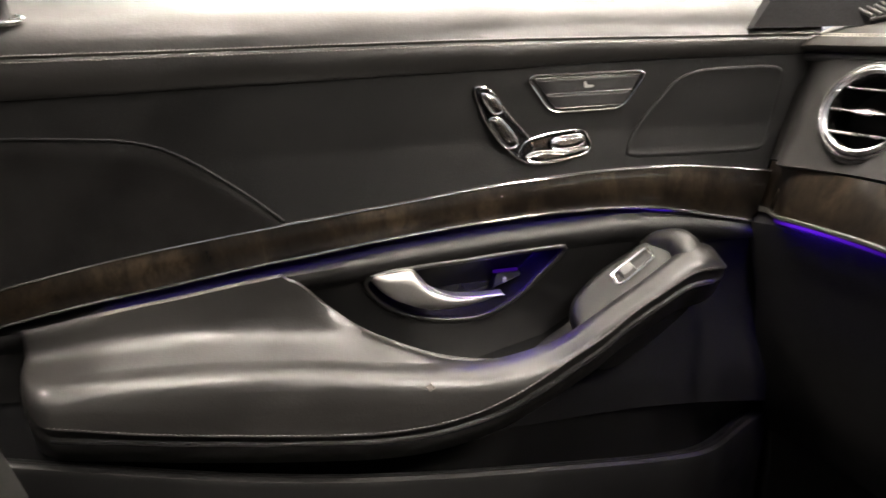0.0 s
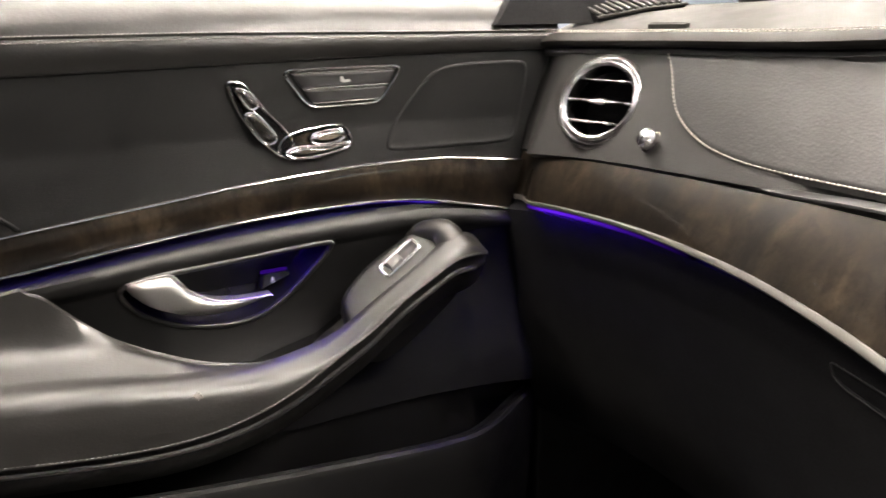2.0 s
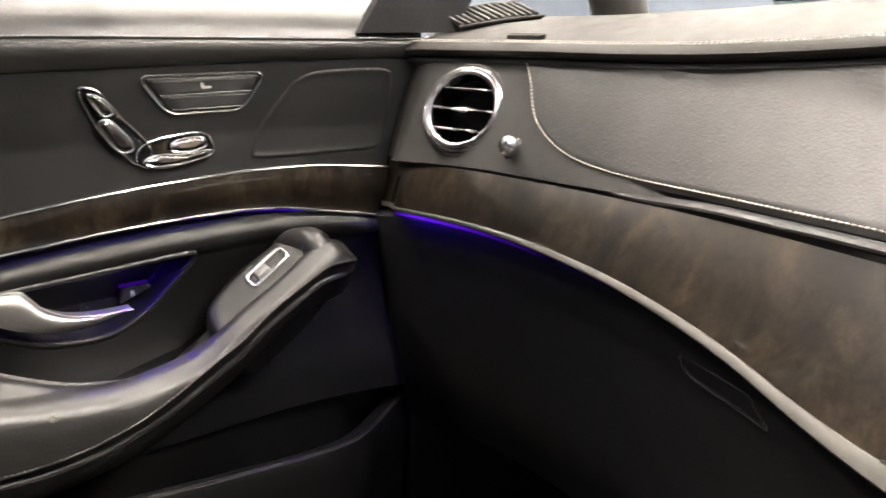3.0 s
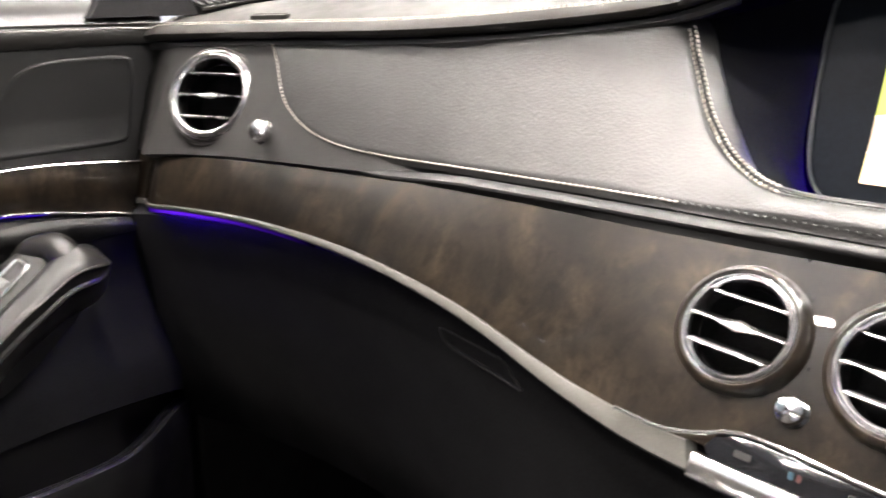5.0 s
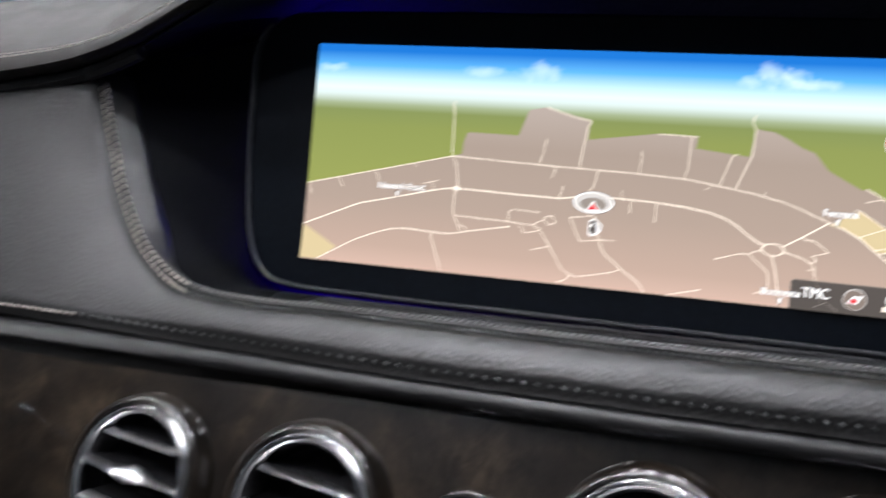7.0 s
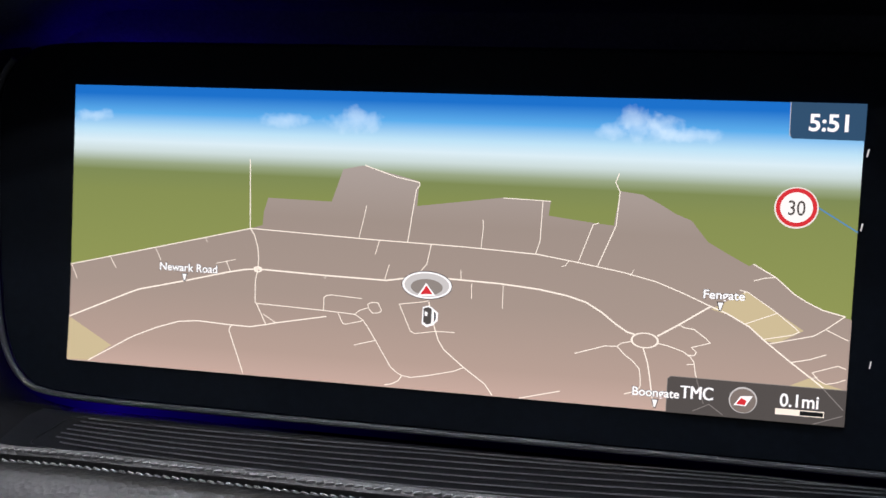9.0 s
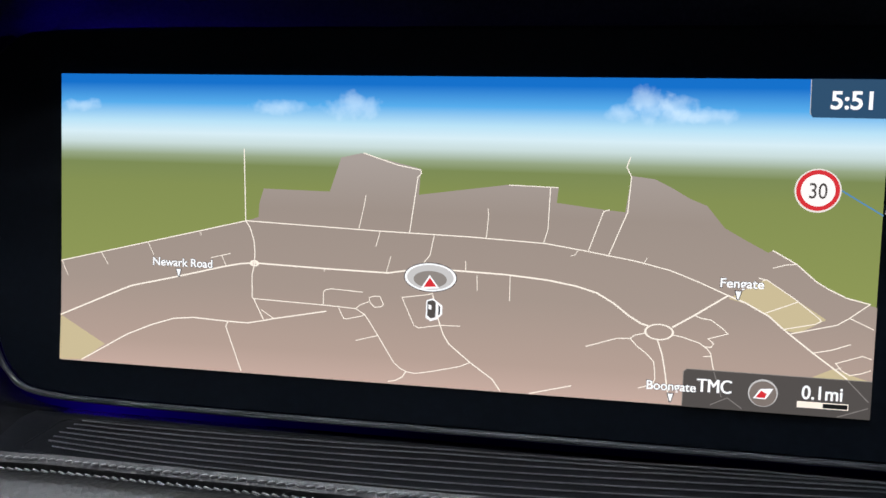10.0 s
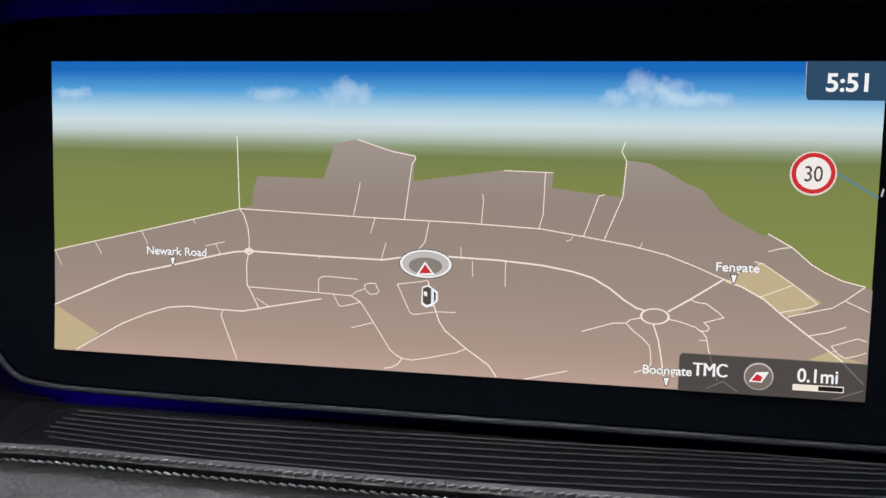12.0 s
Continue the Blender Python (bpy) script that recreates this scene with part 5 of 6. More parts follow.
# padded speaker field behind the curved seam
arc = spl([(-0.88, -0.026), (-0.786, -0.028), (-0.703, -0.034), (-0.647, -0.046), (-0.605, -0.073), (-0.575, -0.097), (-0.553, -0.117)])
g = []
for y in np.linspace(-0.86, -0.5545, 50):
    zt, za = float(top_z(y)), float(arc(y))
    g.append([on_door(y, zt + (max(za, zt + 0.0005) - zt) * s, 0.0045 * float(sm((1 - s) * max(za - zt, 0.001) / 0.010))) for s in np.linspace(0, 1, 16)])
part("speaker_pad", slab(g, (-0.012, 0, 0)), SPEAKERCLOTH, door, "padded field with curved seam")
part("curved_seam", tube([on_door(y, float(arc(y)), 0.0015) for y in np.linspace(-0.86, -0.556, 50)], 0.0013, 8), VINYL, door)
# belt pad
g = []
for y in np.linspace(-0.86, -0.072, 60):
    k = float(sm((y + 0.2) / 0.13))
    rise = lin([(-0.86, 0.008), (-0.3, -0.003), (-0.1, -0.009)])(y)
    st = lin([(-0.86, 0.033), (-0.6, 0.029), (-0.4, 0.0265), (-0.2, 0.021), (-0.07, 0.019)])(y)
    x = float(door_x(y, 0.0))
    lo = lin([(-0.86, 0.0), (-0.4, 0.002), (-0.1, 0.004)])(y)
    g.append([(x - 0.004, y, lo - 0.001), (x + 0.003, y, lo), (x + 0.0055, y, lo + 0.003), (x + 0.0068, y, 0.5 * (st + lo)), (x + 0.0070, y, st - 0.002), (x + 0.0056, y, st), (x + 0.0066, y, st + 0.0018),
              (x + 0.0045, y, st + 0.010), (x - 0.002, y, 0.048 + rise), (x - 0.012, y, 0.0558 + rise), (x - 0.028, y, 0.0625 + rise), (x - 0.048, y, 0.0705 + rise), (x - 0.058, y, 0.069 + rise)])
part("belt_pad", slab(g, (-0.008, 0, -0.03)), LEATHER, door, "grey-black leather belt pad")
s1 = [(p[4][0] + 0.0006, p[4][1], p[4][2] - 0.0004) for p in g]
s2 = [(p[6][0] + 0.0004, p[6][1], p[6][2] + 0.0006) for p in g]
tagged(part("stitching", join(stitching(s1, (1, 0, 0.2), 0.0036, 0.0029, 0.00042, 0.35), stitching(s2, (1, 0, 0.3), 0.0036, 0.0029, 0.00042, -0.35)), GREYTHREAD, door, "double row of pale stitches"), kind="stuff")
# walnut band with chrome lines
g = []
for y in YS:
    a, b = float(bot_z(y)), float(top_z(y))
    g.append([on_door(door_end(y, a + (b - a) * s), a + (b - a) * s, 0.003 + 0.004 * s + 0.003 * (1 - (2 * s - 1) ** 2)) for s in np.linspace(0, 1, 12)])
part("wood_trim", slab(g, (-0.012, 0, 0)), WOOD, door, "glossy dark burl walnut band")
part("chrome_line", tube([on_door(door_end(y, float(top_z(y))), float(top_z(y)) + 0.0004, 0.0080) for y in YS], 0.0010, 8), CHROME, door, "thin chrome line")
part("chrome_line", tube([on_door(door_end(y, float(bot_z(y))), float(bot_z(y)) - 0.0008, 0.0046) for y in YS], 0.0016, 8), CHROME, door, "thin chrome line")
for y0, y1, m in ((-0.70, -0.25, DIMVIOLET), (-0.249, -0.085, MIDVIOLET)):
    part("light_line", tube([on_door(door_end(y, float(bot_z(y))), float(bot_z(y)) - 0.0035, -0.003) for y in np.linspace(y0, y1, 40)], 0.0010, 8), m, door, "violet ambient light line")

# dark triangle at the foot of the pillar, and a black tube added to keep light out of the front joint
g = [[(float(door_x(y, 0)) + 0.008 - 0.22 * z * 1.2 + 0.006, y + 0.9 * z, 0.0275 + z) for z in np.linspace(0, 0.30, 8)] for y in np.linspace(-0.135, -0.045, 8)]
part("mirror_sail", slab(g, (-0.012, 0, 0)), SOFTBLACK, door, "matt black pillar triangle")
part("seam_filler", tube([(float(door_x(SEAM(z), z)) - 0.014, float(SEAM(z)) + 0.001, z) for z in np.linspace(0.03, -0.16, 20)], 0.009, 10, up=(1, 0, 0)), MATT, door)

# lower panel with the bowl of the handle
bowl = through_points([(-0.490, -0.177), (-0.470, -0.167), (-0.39, -0.163), (-0.312, -0.160), (-0.304, -0.166), (-0.319, -0.185), (-0.345, -0.210), (-0.374, -0.225), (-0.41, -0.2265), (-0.446, -0.218), (-0.475, -0.201)], 90, True)


def inside(y, z, poly):
    """Distance into the outline, 0 outside."""
    a, b = poly, np.roll(poly, -1, 0)
    hit = ((a[:, 1] > z) != (b[:, 1] > z)) & (y < (b[:, 0] - a[:, 0]) * (z - a[:, 1]) / (b[:, 1] - a[:, 1] + 1e-12) + a[:, 0])
    if hit.sum() % 2 == 0:
        return 0.0
    return float(np.min(np.hypot(poly[:, 0] - y, poly[:, 1] - z)))


lower_x = spl([(-0.30, -0.752), (-0.26, -0.768), (-0.22, -0.774), (-0.185, -0.768), (-0.16, -0.762), (-0.13, -0.7655)])


def panel_x(y, z):
    zt = float(bot_z(y)) - 0.0075
    q = (z - zt) / (-0.34 - zt)
    roll = 0.006 * math.sin(math.pi * min(1.0, max(q, 0.0) / 0.14)) - (0.012 if q <= 0 else 0.004 if q < 0.02 else 0)
    return float(lower_x(z)) + roll + 0.030 * max(0.0, (y + 0.26) / 0.18) ** 2


# below this line a black sheet stands in for shade on the panel
shade_z = lin([(-0.86, -0.245), (-0.50, -0.272), (-0.42, -0.272), (-0.32, -0.252), (-0.25, -0.215), (-0.20, -0.185), (-0.15, -0.168), (-0.095, -0.165)])
g, g2 = [], []
for y in np.linspace(-0.86, -0.095, 300):
    zt, zb = float(bot_z(y)) - 0.0075, float(shade_z(y))
    row = []
    for q in np.concatenate([[0, 0.02, 0.05], np.linspace(0.08, 1, 70)]):
        z = zt + (zb - zt) * q
        row.append((panel_x(y, z) - 0.028 * float(sm(inside(y, z, bowl) / 0.008)), y, z))
    g.append(row)
    g2.append([(panel_x(y, z) - 0.003, y, z) for z in np.linspace(zb + 0.002, -0.34, 12)])
part("lower_panel", slab(g, (-0.012, 0, 0)), VINYL, door, "dark leather panel with handle bowl")
part("shaded_lower_panel", slab(g2, (-0.010, 0, 0)), SOFTBLACK, door, "lower door panel blackened for its shade")
part("bowl_rim", tube([(panel_x(y, z) + 0.0006, y, z) for y, z in bowl], 0.0026, 10, closed=True), LEATHER, door, "rounded leather rim")
hu = through_points([(-0.486, -0.1685), (-0.468, -0.1665), (-0.451, -0.1655), (-0.444, -0.172), (-0.434, -0.184), (-0.415, -0.1945), (-0.39, -0.1995), (-0.363, -0.201)], 40)
hl = through_points([(-0.488, -0.171), (-0.478, -0.186), (-0.462, -0.199), (-0.440, -0.2075), (-0.415, -0.2105), (-0.39, -0.2085), (-0.363, -0.202)], 40)
rows = []
for (y0, z0), (y1, z1) in zip(hu, hl):
    w = min(1.0, math.hypot(y1 - y0, z1 - z0) / 0.02)
    rows.append([(-0.762 + 0.014 * w * math.sin(math.pi * (0.12 + 0.8 * s ** 0.62)) + (0.0 if s < 0.97 else -0.01), y0 + (y1 - y0) * s, z0 + (z1 - z0) * s) for s in np.linspace(0, 1, 10)] + [(-0.772, y0 + (y1 - y0) * s, z0 + (z1 - z0) * s) for s in (0.9, 0.5, 0.1)])
part("door_handle", loft(rows), HANDLE, door, "satin metal pull handle")
part("handle_edge", tube([(-0.7575 + 0.004 * min(1.0, (i + 1) / 12) * min(1.0, (40 - i) / 14), y, z) for i, (y, z) in enumerate(hu)], 0.0008, 8, up=(1, 0, 0)), HANDLE, door, "polished handle edge")
part("lock_button", pad(rounded([(-0.366, -0.207), (-0.335, -0.196), (-0.338, -0.190), (-0.362, -0.190)], 0.004), lambda a, b, h: np.array((-0.790 + h, a, b)), [(0, -0.006), (0, 0.0), (0.0015, 0.002)], 3), MATT, door)
MARK = glow("button_light", (0.75, 0.65, 1.0), 0.16)
for cz, cr in ((-0.1985, 0.0014), (-0.1960, 0.0010)):
    part("lock_mark", tube([(-0.7868, -0.3535 + cr * math.cos(a), cz + cr * math.sin(a)) for a in np.linspace(0, 2 * math.pi, 16, endpoint=False)], 0.0003, 6, up=(1, 0, 0), closed=True), MARK, door)
# dim rod paints the violet glow at the lock button; it lights nothing else
part("button_glow", tube([(-0.7885, y, -0.1890) for y in (-0.364, -0.352, -0.340)], 0.0018, 8), glow("button_violet", (0.10, 0.01, 0.6), 0.045), door, "faint rod for the violet glow at the button")
part("bowl_light", tube([(panel_x(y, z) - 0.0105, y, z) for y, z in ((-0.385, -0.1660), (-0.36, -0.1650), (-0.337, -0.1642))], 0.0009, 8), STRONGVIOLET, door, "violet bowl light")

# armrest
inner_y = spl([(-0.90, -0.196), (-0.77, -0.190), (-0.68, -0.178), (-0.60, -0.1655), (-0.572, -0.1615), (-0.553, -0.1630), (-0.536, -0.178), (-0.500, -0.210), (-0.465, -0.229), (-0.44, -0.241), (-0.387, -0.256), (-0.333, -0.260), (-0.299, -0.252), (-0.249, -0.228), (-0.221, -0.206), (-0.189, -0.178), (-0.17, -0.164)])
crest_z = spl([(-0.90, -0.212), (-0.742, -0.2135), (-0.676, -0.2150), (-0.59, -0.2220), (-0.508, -0.2340), (-0.442, -0.2455), (-0.402, -0.2490), (-0.352, -0.2440), (-0.3275, -0.2360), (-0.283, -0.2060), (-0.255, -0.1890), (-0.2377, -0.1780), (-0.22, -0.1660), (-0.205, -0.1590), (-0.19, -0.1600), (-0.17, -0.170)])
face_z = spl([(-0.90, -0.20), (-0.739, -0.2384), (-0.683, -0.2521), (-0.62, -0.2647), (-0.54, -0.2785), (-0.466, -0.2850), (-0.42, -0.2805), (-0.374, -0.2660), (-0.354, -0.2560), (-0.3165, -0.2348), (-0.295, -0.2230), (-0.2725, -0.2070), (-0.255, -0.1960), (-0.232, -0.1840), (-0.21, -0.1735), (-0.19, -0.1725), (-0.17, -0.176)])
seam_drop = lin([(-0.9, 0.022), (-0.70, 0.012), (-0.54, 0.011), (-0.42, 0.013), (-0.33, 0.0180), (-0.2, 0.016)])
bench_z = spl([(-0.90, -0.204), (-0.765, -0.202), (-0.679, -0.196), (-0.61, -0.200), (-0.538, -0.209), (-0.493, -0.216), (-0.44, -0.236), (-0.387, -0.248), (-0.333, -0.249), (-0.299, -0.240), (-0.249, -0.199), (-0.205, -0.158), (-0.17, -0.139)])
rows, arm_seam = [], []
for y in np.concatenate([-0.742 - 0.032 * np.sin(np.linspace(1.5, 0.1, 10)), np.linspace(-0.74, -0.208, 100), np.linspace(-0.204, -0.1645, 22)]):
    zi, zc, zf, zb = (float(f(y)) for f in (inner_y, crest_z, face_z, bench_z))
    zl = zf - float(seam_drop(y))
    front = float(sm((y + 0.36) / 0.09))
    zb -= 0.012 * front
    fr = float(sm((y + 0.57) / 0.12))
    near = float(sm((y + 0.30) / 0.08))
    xi, xb = -0.757 + 0.015 * fr - 0.009 * near, -0.744 + 0.022 * fr - 0.008 * near
    tip = math.sqrt(max(0.0, 1 - ((y + 0.202) / 0.038) ** 2)) if y > -0.202 else 1.0
    back = math.sqrt(max(0.02, 1 - (max(0.0, -0.742 - y) / 0.0325) ** 2))
    if y < -0.56:
        zi = max(zi, float(bot_z(y)) - 0.0085)
    ring = [(xi - 0.03, zl - 0.005), (xi - 0.006, zi - 0.008), (xi - 0.003, zi - 0.001), (xi, zi), (xi + 0.003, zi - 0.002)]
    p0, fold, p1 = np.array((xi + 0.003, zi - 0.002)), np.array((xb - 0.003, zb - 0.002)), np.array((-0.716 + 0.007 * front, zc + 0.0050 - 0.0030 * front))
    pa, pb = fold + (p0 - fold) * 0.35, fold + (p1 - fold) * 0.40
    ring += [tuple(p0 + (pa - p0) * 0.5), tuple(pa), tuple(0.44 * pa + 0.45 * fold + 0.11 * pb), tuple(0.11 * pa + 0.45 * fold + 0.44 * pb), tuple(pb), tuple(pb + (p1 - pb) * 0.5), tuple(pb + (p1 - pb) * 0.85), tuple(p1)]
    ring += [(-0.7075 + 0.002 * front, zc + 0.0044 - 0.0010 * front), (-0.7000, zc + 0.0026), (-0.6945, zc - 0.0014), (-0.6905, zc + 0.22 * (zf - zc)), (-0.6878, zc + 0.50 * (zf - zc)), (-0.6860, zc + 0.80 * (zf - zc)),
             (-0.6855, zf), (-0.6920, 0.7 * zf + 0.3 * zl), (-0.6945, 0.2 * zf + 0.8 * zl), (-0.6930, zl), (-0.6950, zl - 0.004), (-0.708, zl - 0.026), (-0.740, zl - 0.042)]
    cx, cz = -0.722, 0.5 * (zc + zl)
    q = 0.04 + 0.96 * tip
    rows.append([(-0.768 + (cx + (a - cx) * q + 0.768) * (0.3 + 0.7 * back), y, cz + (b - cz) * q) for a, b in ring])
    arm_seam.append((-0.6855 * q + cx * (1 - q) + 0.0008, y, cz + (zf - cz) * q + 0.0022))
part("armrest", loft(rows), LEATHER, door, "worn black leather armrest")
# same seam, with a darker thread tone for the dimmer rear stitches
turn = int(np.argmax(np.array(arm_seam)[:, 1] > -0.40))
for seam_part, m in ((arm_seam[8:turn + 1], DARKTHREAD), (arm_seam[turn:-10], GREYTHREAD)):
    tagged(part("stitching", stitching(seam_part, (1, 0, 0.2), 0.0042, 0.0030, 0.00042), m, door, "fine thread seam"), kind="stuff")
part("piping", tube([(r[-4][0] + 0.0012, r[-4][1], r[-4][2]) for r in rows[8:-12]], 0.0013, 6), SOFTBLACK, door, "dark seam piping")
ROWS = np.array(rows)


def on_armrest(a, b, h=0.0):
    """A place on the armrest's crest: a along it, b rows outward, h proud of it."""
    i = int(np.argmin(abs(ROWS[:, 0, 1] - a)))
    i = max(1, min(i, len(ROWS) - 2))
    y0, y1 = ROWS[i - 1, 0, 1], ROWS[i + 1, 0, 1]
    row = ROWS[i - 1] + (ROWS[i + 1] - ROWS[i - 1]) * (a - y0) / (y1 - y0)
    j = int(b)
    return row[j] + (row[j + 1] - row[j]) * (b - j) + np.array((0.76, 0.0, 0.65)) * h


scuff = [(-0.4500 + r * math.cos(q), 15.6 + 95 * r * math.sin(q)) for q, r in ((k * math.pi / 12, 0.0038 + 0.0009 * math.sin(1.1 * k) + 0.0005 * math.cos(2.1 * k)) for k in range(24))]
part("scuff", pad(scuff, on_armrest, [(0, -0.0006), (0.0003, 0.0004), (0.0008, 0.0006), (0.0016, 0.0001)], 2), plain("scuffed_leather", (0.085, 0.078, 0.068), 0.6, 0.0, 900, 0.5, 0.0, 0.0002), door, "small pale scuff")
# pod of the window switch
PN = Vector((0.45, -0.5, 0.74)).normalized()
PU = Vector((0.0, 0.74, 0.5)).normalized()
PV = PN.cross(PU).normalized()
PO = Vector((-0.730, -0.245, -0.1733)) - 0.003 * PN


def on_pod(a, b, h=0.0):
    return np.array(PO + PU * a + PV * b + PN * h)


pod = through_points([(-0.080, -0.026), (-0.072, 0.010), (-0.036, 0.021), (0.0, 0.019), (0.024, 0.015), (0.037, 0.004), (0.037, -0.014), (0.027, -0.027), (0.0, -0.033), (-0.05, -0.034)], 70, True)
part("switch_pod", pad(pod, on_pod, [(-0.010, -0.05), (-0.005, -0.018), (-0.001, -0.006), (0.002, -0.0018), (0.006, 0.0)], 6), VINYL, door, "leather switch pod")

round_end = through_points([(0.018, 0.015, -0.012), (0.028, 0.009, -0.006), (0.035, 0.001, -0.003), (0.0405, -0.011, -0.001), (0.0390, -0.022, -0.002), (0.034, -0.033, -0.007)], 30)
part("pod_bolster", tube([on_pod(a, b, h) for a, b, h in round_end], np.interp(np.arange(30), (0, 8, 20, 29), (0.0075, 0.0105, 0.0140, 0.0150)), 16), LEATHER, door, "rounded leather roll round the switch pod")

# map pocket and lower door
lip = spl([(-0.90, -0.235), (-0.7313, -0.2808), (-0.669, -0.2978), (-0.58, -0.3192), (-0.483, -0.3366), (-0.3775, -0.3494), (-0.28, -0.3595), (-0.206, -0.3650), (-0.156, -0.3652), (-0.123, -0.3655), (-0.085, -0.360)])
g = []
for y in np.linspace(-0.86, -0.085, 60):
    z = float(lip(y))
    inx = 0.045 * float(sm((y + 0.19) / 0.11))
    g.append([(-0.712 - inx, y, z - 0.006), (-0.704 - inx, y, z - 0.001), (-0.700 - inx, y, z), (-0.696 - inx, y, z - 0.002), (-0.694 - inx, y, z - 0.007), (-0.697 - inx, y, z - 0.05), (-0.703 - inx, y, z - 0.12), (-0.72 - inx, y, z - 0.22)])
part("map_pocket", slab(g, (-0.01, 0, -0.004)), VINYL, door, "dark map pocket with rounded lip")
part("door_skin", box(-0.80, -0.765, -0.86, -0.085, -0.70, -0.335, 0.004), VINYL, door)

# speaker or memory panel
so = through_points([(-0.237, -0.078), (-0.226, -0.056), (-0.207, -0.033), (-0.190, -0.016), (-0.170, -0.009), (-0.13, -0.007), (-0.103, -0.008), (-0.098, -0.018), (-0.103, -0.05), (-0.109, -0.076), (-0.120, -0.0835), (-0.17, -0.0855), (-0.228, -0.085)], 90, True)
part("tweeter_panel", pad(so, on_door, [(-0.0015, -0.004), (-0.0008, 0.0006), (0.0010, 0.0015), (0.0030, 0.0011), (0.006, 0.0008)], 8), VINYL, door, "slightly raised smooth panel")

# seat switches on the door
seat_switch = thing("seat_control", "chrome seat-shaped power seat switches on the door", "switch")
plate1 = through_points([(-0.383, -0.016), (-0.376, -0.0125), (-0.366, -0.018), (-0.350, -0.040), (-0.333, -0.060), (-0.330, -0.074), (-0.342, -0.079), (-0.356, -0.066), (-0.372, -0.045)], 60, True)
plate2 = through_points([(-0.343, -0.074), (-0.333, -0.062), (-0.305, -0.057), (-0.283, -0.057), (-0.275, -0.066), (-0.277, -0.076), (-0.305, -0.083), (-0.333, -0.083)], 60, True)
part("plate", pad(plate1, on_door, [(0, -0.002), (0, 0.003), (0.0015, 0.0045), (0.003, 0.003)], 3), GLOSS, seat_switch, "black base")
part("plate", pad(plate2, on_door, [(0, -0.002), (0, 0.0034), (0.0015, 0.005), (0.003, 0.0034)], 3), GLOSS, seat_switch, "black base")
for o in (plate1, plate2):
    part("plate_rim", tube([on_door(y, z, 0.0030) for y, z in o], 0.0009, 8, closed=True), CHROME, seat_switch, "chrome rim")
for o in ([(-0.377, -0.018), (-0.366, -0.022), (-0.359, -0.033), (-0.366, -0.036), (-0.372, -0.029)],
          [(-0.371, -0.041), (-0.361, -0.041), (-0.345, -0.062), (-0.355, -0.067), (-0.366, -0.055)],
          [(-0.314, -0.066), (-0.307, -0.061), (-0.286, -0.060), (-0.282, -0.067), (-0.292, -0.071), (-0.309, -0.071)],
          [(-0.338, -0.076), (-0.325, -0.072), (-0.300, -0.0735), (-0.280, -0.072), (-0.281, -0.077), (-0.305, -0.081), (-0.330, -0.0815)]):
    b = part("button", pad(through_points(o, 40, True), on_door, [(0, 0.002), (0, 0.0065), (0.0012, 0.0085), (0.0028, 0.0092)], 3), SMOKE, seat_switch, "dark chrome button")
    part("button_edge", tube([on_door(y, z, 0.0076) for y, z in through_points(o, 40, True)], 0.0010, 6, closed=True), CHROME, b)

heat = thing("seat_heater_switch", "chrome-edged two-button seat heater panel", "switch")
ho = rounded([(-0.336, -0.0055), (-0.219, -0.0065), (-0.243, -0.0395), (-0.312, -0.0395)], 0.011, 8)
part("surround", pad(ho, on_door, [(-0.001, -0.002), (0, 0.0016), (0.0015, 0.0022), (0.003, 0.0004)], 3), VINYL, heat)
part("outline", tube([on_door(y, z, 0.0022) for y, z in ho], 0.0009, 6, closed=True), CHROME, heat, "thin chrome outline")
for z0, z1, a0, a1, b0, b1 in ((-0.0095, -0.0225, -0.3265, -0.228, -0.317, -0.234), (-0.0238, -0.0355, -0.316, -0.235, -0.308, -0.243)):
    k = part("button", pad(rounded([(a0, z0), (a1, z0 - 0.0008), (b1, z1), (b0, z1)], 0.002, 4), on_door, [(0, -0.001), (0, 0.0022), (0.001, 0.003)], 3), MATT, heat)
    part("chrome_edge", tube([on_door(b0 + (b1 - b0) * s, z1 - 0.0003, 0.0030) for s in np.linspace(0, 1, 14)], 0.0007, 6), CHROME, k, "chrome lower edge")
part("chrome_edge", tube([on_door(-0.327 + 0.099 * s, -0.0085 - 0.0008 * s, 0.0030) for s in np.linspace(0, 1, 14)], 0.0007, 6), CHROME, heat, "chrome upper edge")
part("seat_mark", pad(through_points([(-0.281, -0.0135), (-0.279, -0.0133), (-0.278, -0.0165), (-0.2725, -0.0165), (-0.272, -0.0185), (-0.280, -0.0188)], 24, True), on_door, [(0, 0.0028), (0.0001, 0.0033)], 2), plain("white_print", (0.30, 0.30, 0.29), 0.6), heat)

# window switch
win = thing("window_switch", "chrome-framed power window switch", "switch")
wo = rounded([(-0.0275, -0.0090), (0.0165, -0.0075), (0.0175, 0.0075), (-0.0265, 0.0080)], 0.006, 6)
part("frame", pad(wo, on_pod, [(-0.0008, -0.002), (-0.0006, 0.0022), (0.0006, 0.0032), (0.0026, 0.0026), (0.0030, 0.0)], 3), RINGCHROME, win, "chrome frame")
part("rocker", pad(rounded([(-0.0185, -0.0052), (-0.0045, -0.005), (-0.0045, 0.0052), (-0.0180, 0.0052)], 0.0012, 4), on_pod, [(0, 0.0), (0, 0.0035), (0.001, 0.0048), (0.003, 0.0052)], 3), plain("grey_rocker_paint", (0.11, 0.11, 0.108), 0.42, 0.0, 600, 0.1), win, "silver rocker")
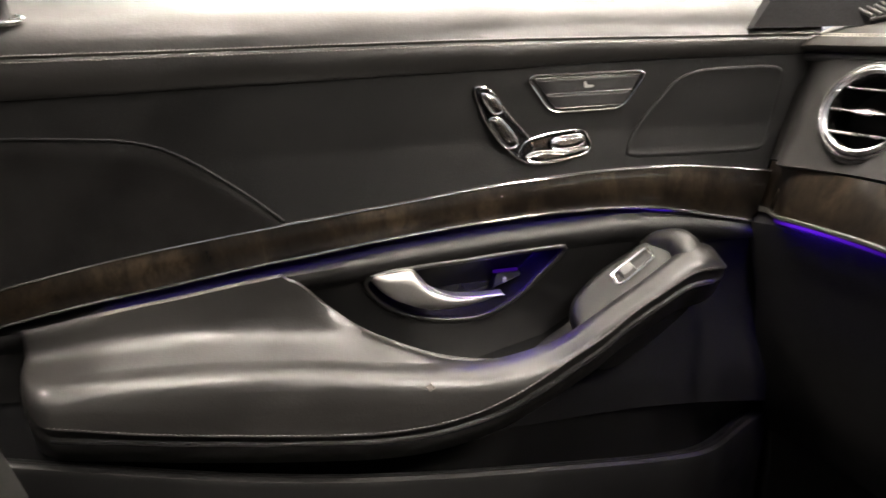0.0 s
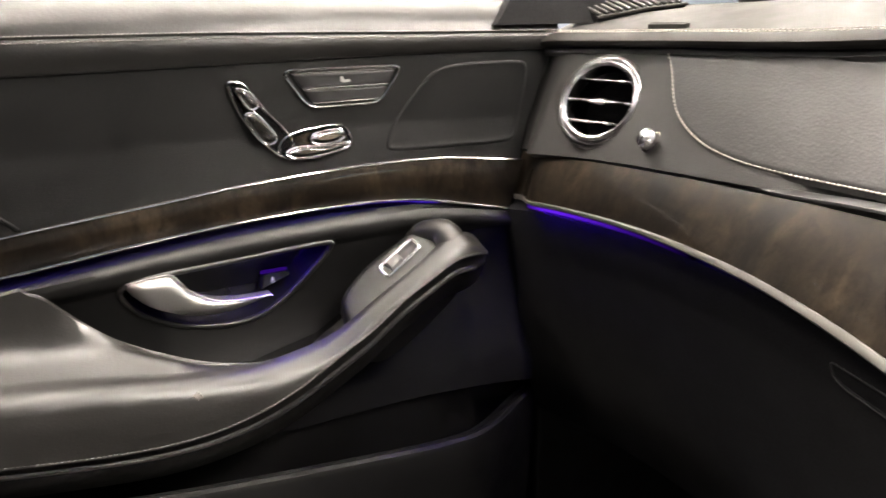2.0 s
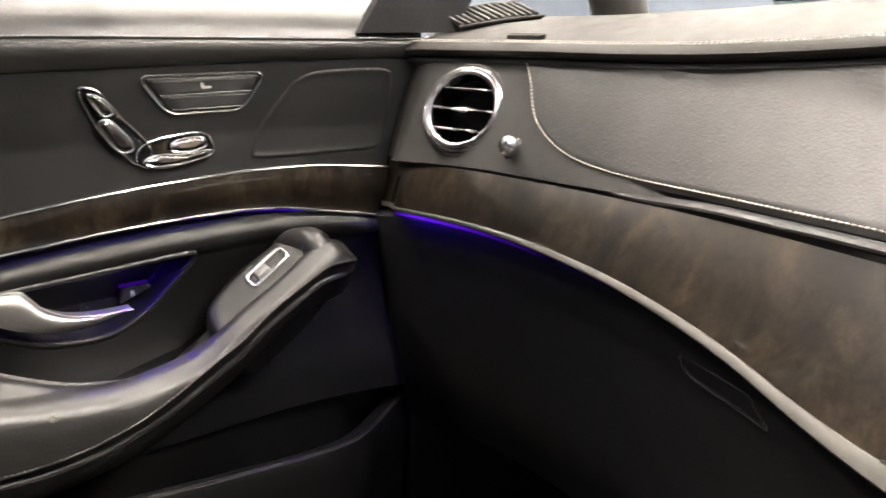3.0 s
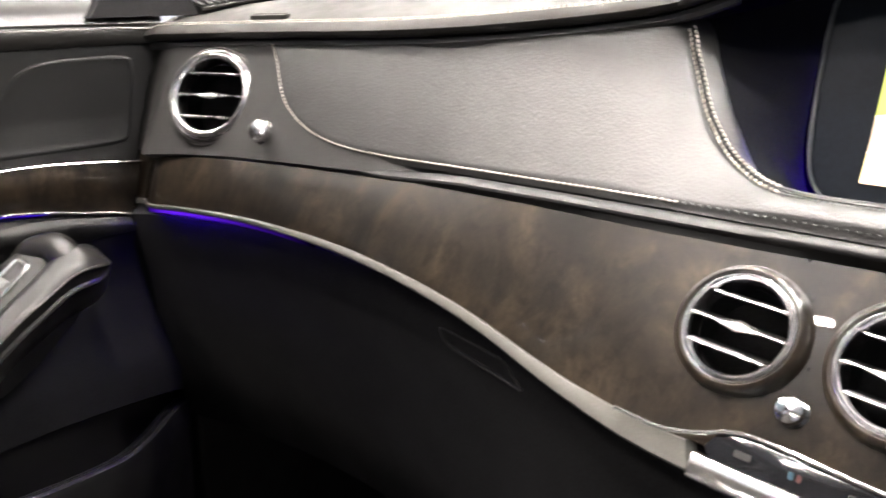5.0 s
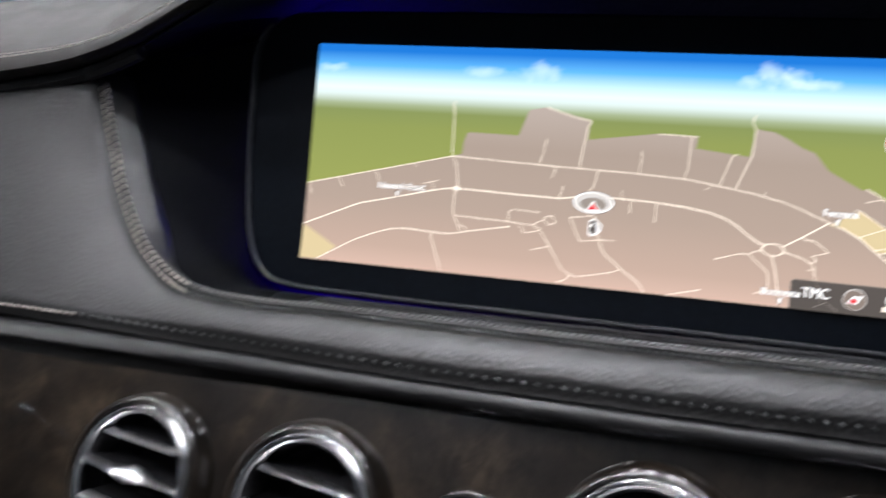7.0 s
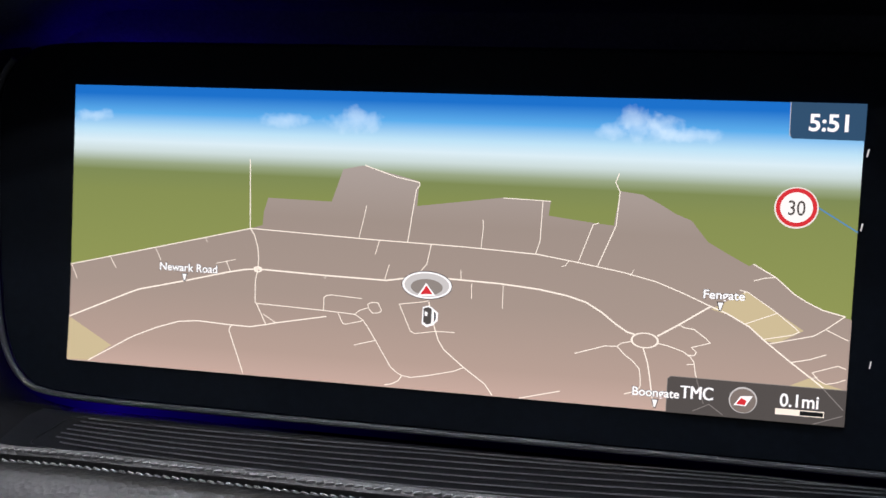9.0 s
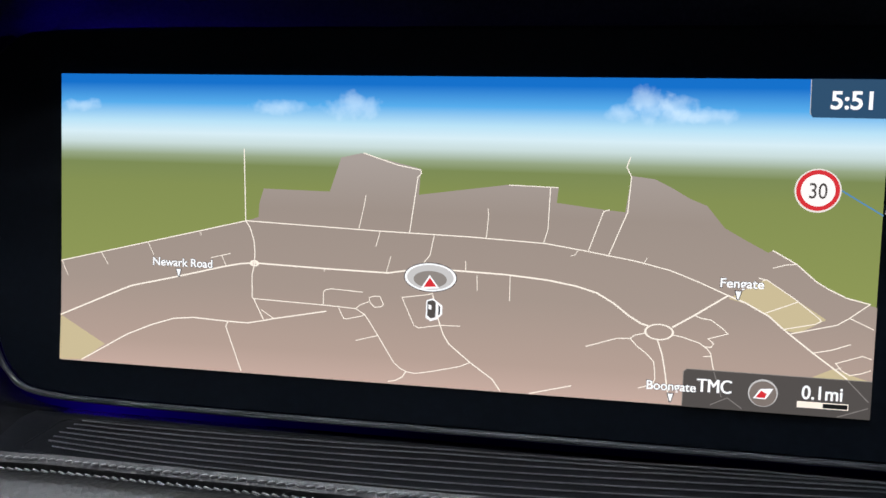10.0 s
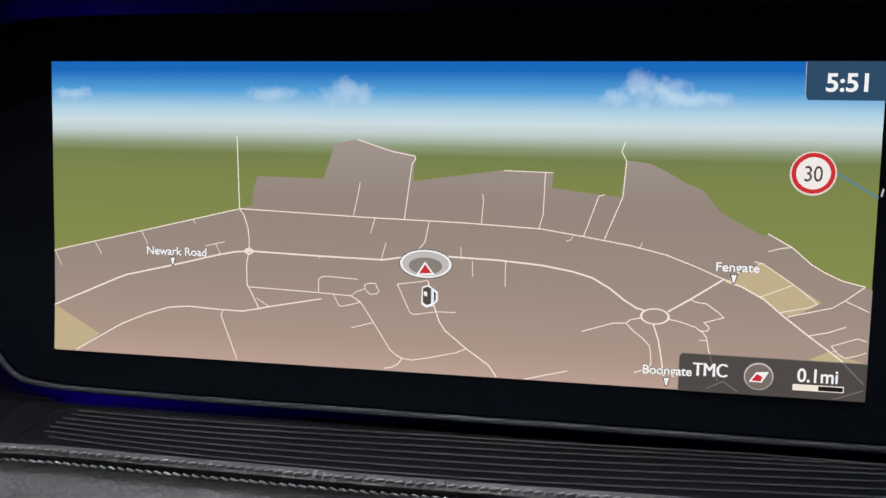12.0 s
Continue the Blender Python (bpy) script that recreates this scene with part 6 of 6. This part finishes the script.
part("well", pad(rounded([(-0.0250, -0.0060), (0.0140, -0.0048), (0.0150, 0.0050), (-0.0242, 0.0055)], 0.0016, 4), on_pod, [(0, 0.0), (0, 0.0012), (0.002, 0.0004)], 3), MATT, win)

# lock pin on the belt pad
pin = thing("door_lock_pin", "black lock pin in an oval chrome collar", "lock pin", pose(-0.7875, -0.750, 0.0585, 0, 12, 0))
ring = np.array([(0.0085 * math.cos(a), 0.0145 * math.sin(a), 0.0) for a in np.linspace(0, 2 * math.pi, 36, endpoint=False)])
part("collar", tube(ring, 0.0032, 10, closed=True), CHROME, pin, "oval chrome collar")
part("stalk", tube([(0, 0, -0.01), (0, 0, 0.004), (0, 0, 0.02), (0, 0, 0.034), (0, 0, 0.037)], [0.0065, 0.0065, 0.0068, 0.006, 0.002], 16, up=(1, 0, 0)), MATT, pin, "black stalk")

# dash-top fittings
grille = thing("defroster_grille", "black slotted defroster grille on the dash top", "air grille")
skin = lin([(-0.05, 0.0345), (-0.0355, 0.0366), (0.0, 0.0427), (0.0127, 0.0443), (0.0418, 0.0472), (0.10, 0.051)])


def on_grille(t, w, h=0.0):
    y = -0.046 + 0.078 * t + 0.25 * w
    return (-0.726 + 0.032 * t + w, y, float(skin(y)) + 0.0030 - 0.42 * w + h)


part("tray", slab([[on_grille(t, w, 0.0006) for w in (-0.015, 0.015)] for t in np.linspace(0, 1, 12)], (0, 0, -0.016)), SOFTBLACK, grille)
for i in range(12):
    t = 0.03 + 0.085 * i
    part("bar", tube([on_grille(t, w, 0.0022) for w in (-0.014, 0.0, 0.014)], 0.0020, 8), PADDING, grille)
for w in (-0.016, 0.016):
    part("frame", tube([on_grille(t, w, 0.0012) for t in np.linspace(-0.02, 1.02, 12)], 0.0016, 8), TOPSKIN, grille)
slot = thing("sensor_slot", "small oblong slot cover on the dash top", "slot cover")
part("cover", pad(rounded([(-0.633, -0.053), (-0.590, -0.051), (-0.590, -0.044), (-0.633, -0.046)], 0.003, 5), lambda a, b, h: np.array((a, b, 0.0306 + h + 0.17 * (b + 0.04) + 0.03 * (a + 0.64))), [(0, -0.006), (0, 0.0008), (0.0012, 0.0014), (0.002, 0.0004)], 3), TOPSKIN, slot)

# passenger seat
def perforated():
    m, t, b = nodes_of("perforated_leather")
    v = tex(t, "voronoi", 330)
    v.inputs["Randomness"].default_value = 0.15
    r = ramp(t, [(0.22, (0.004, 0.004, 0.004)), (0.32, (0.013, 0.012, 0.011))])
    t.links.new(v.outputs["Distance"], r.inputs["Fac"])
    t.links.new(r.outputs["Color"], b.inputs["Base Color"])
    b.inputs["Roughness"].default_value = 0.6
    b.inputs["Specular IOR Level"].default_value = 0.25
    bump(t, b, v.outputs["Distance"], 0.6, 0.0006)
    return m


seat = thing("front_passenger_seat", "black perforated leather front passenger seat", "seat")
rows = []
for z in np.linspace(-0.40, 0.12, 30):
    yb = -0.738 - 0.28 * (z + 0.235)
    rows.append([(-0.355 + dx, yb + dy, z) for dx, dy in ((-0.225, -0.16), (-0.243, -0.06), (-0.238, -0.012), (-0.222, 0.004), (-0.200, 0.0), (-0.175, -0.022), (-0.12, -0.034), (0, -0.038), (0.12, -0.034), (0.175, -0.022), (0.200, 0.0), (0.222, 0.004), (0.238, -0.012), (0.243, -0.06), (0.225, -0.16))])
part("backrest", loft(rows), SEATSKIN, seat)
part("cushion", box(-0.59, -0.12, -0.82, -0.30, -0.62, -0.42, 0.05), LEATHER, seat)
part("seat_base", box(-0.52, -0.19, -0.78, -0.36, -0.76, -0.62, 0.01), MATT, seat)
g = [[(-0.355 + dx, -0.738 - 0.28 * (z + 0.235) + dy, z) for dx, dy in ((-0.178, -0.017), (-0.15, -0.023), (-0.12, -0.029), (-0.06, -0.032), (0, -0.033), (0.06, -0.032), (0.12, -0.029), (0.15, -0.023), (0.178, -0.017))] for z in np.linspace(-0.38, 0.10, 24)]
part("insert", slab(g, (0, -0.012, 0)), perforated(), seat, "perforated leather insert")
sl = [(-0.355 - 0.184, -0.738 - 0.28 * (z + 0.235) - 0.008, z) for z in np.linspace(-0.38, 0.1, 40)]
tagged(part("stitching", stitching(sl, (0.5, 1, 0), 0.0042, 0.003, 0.0005), GREYTHREAD, seat, "pale thread seam"), kind="stuff")
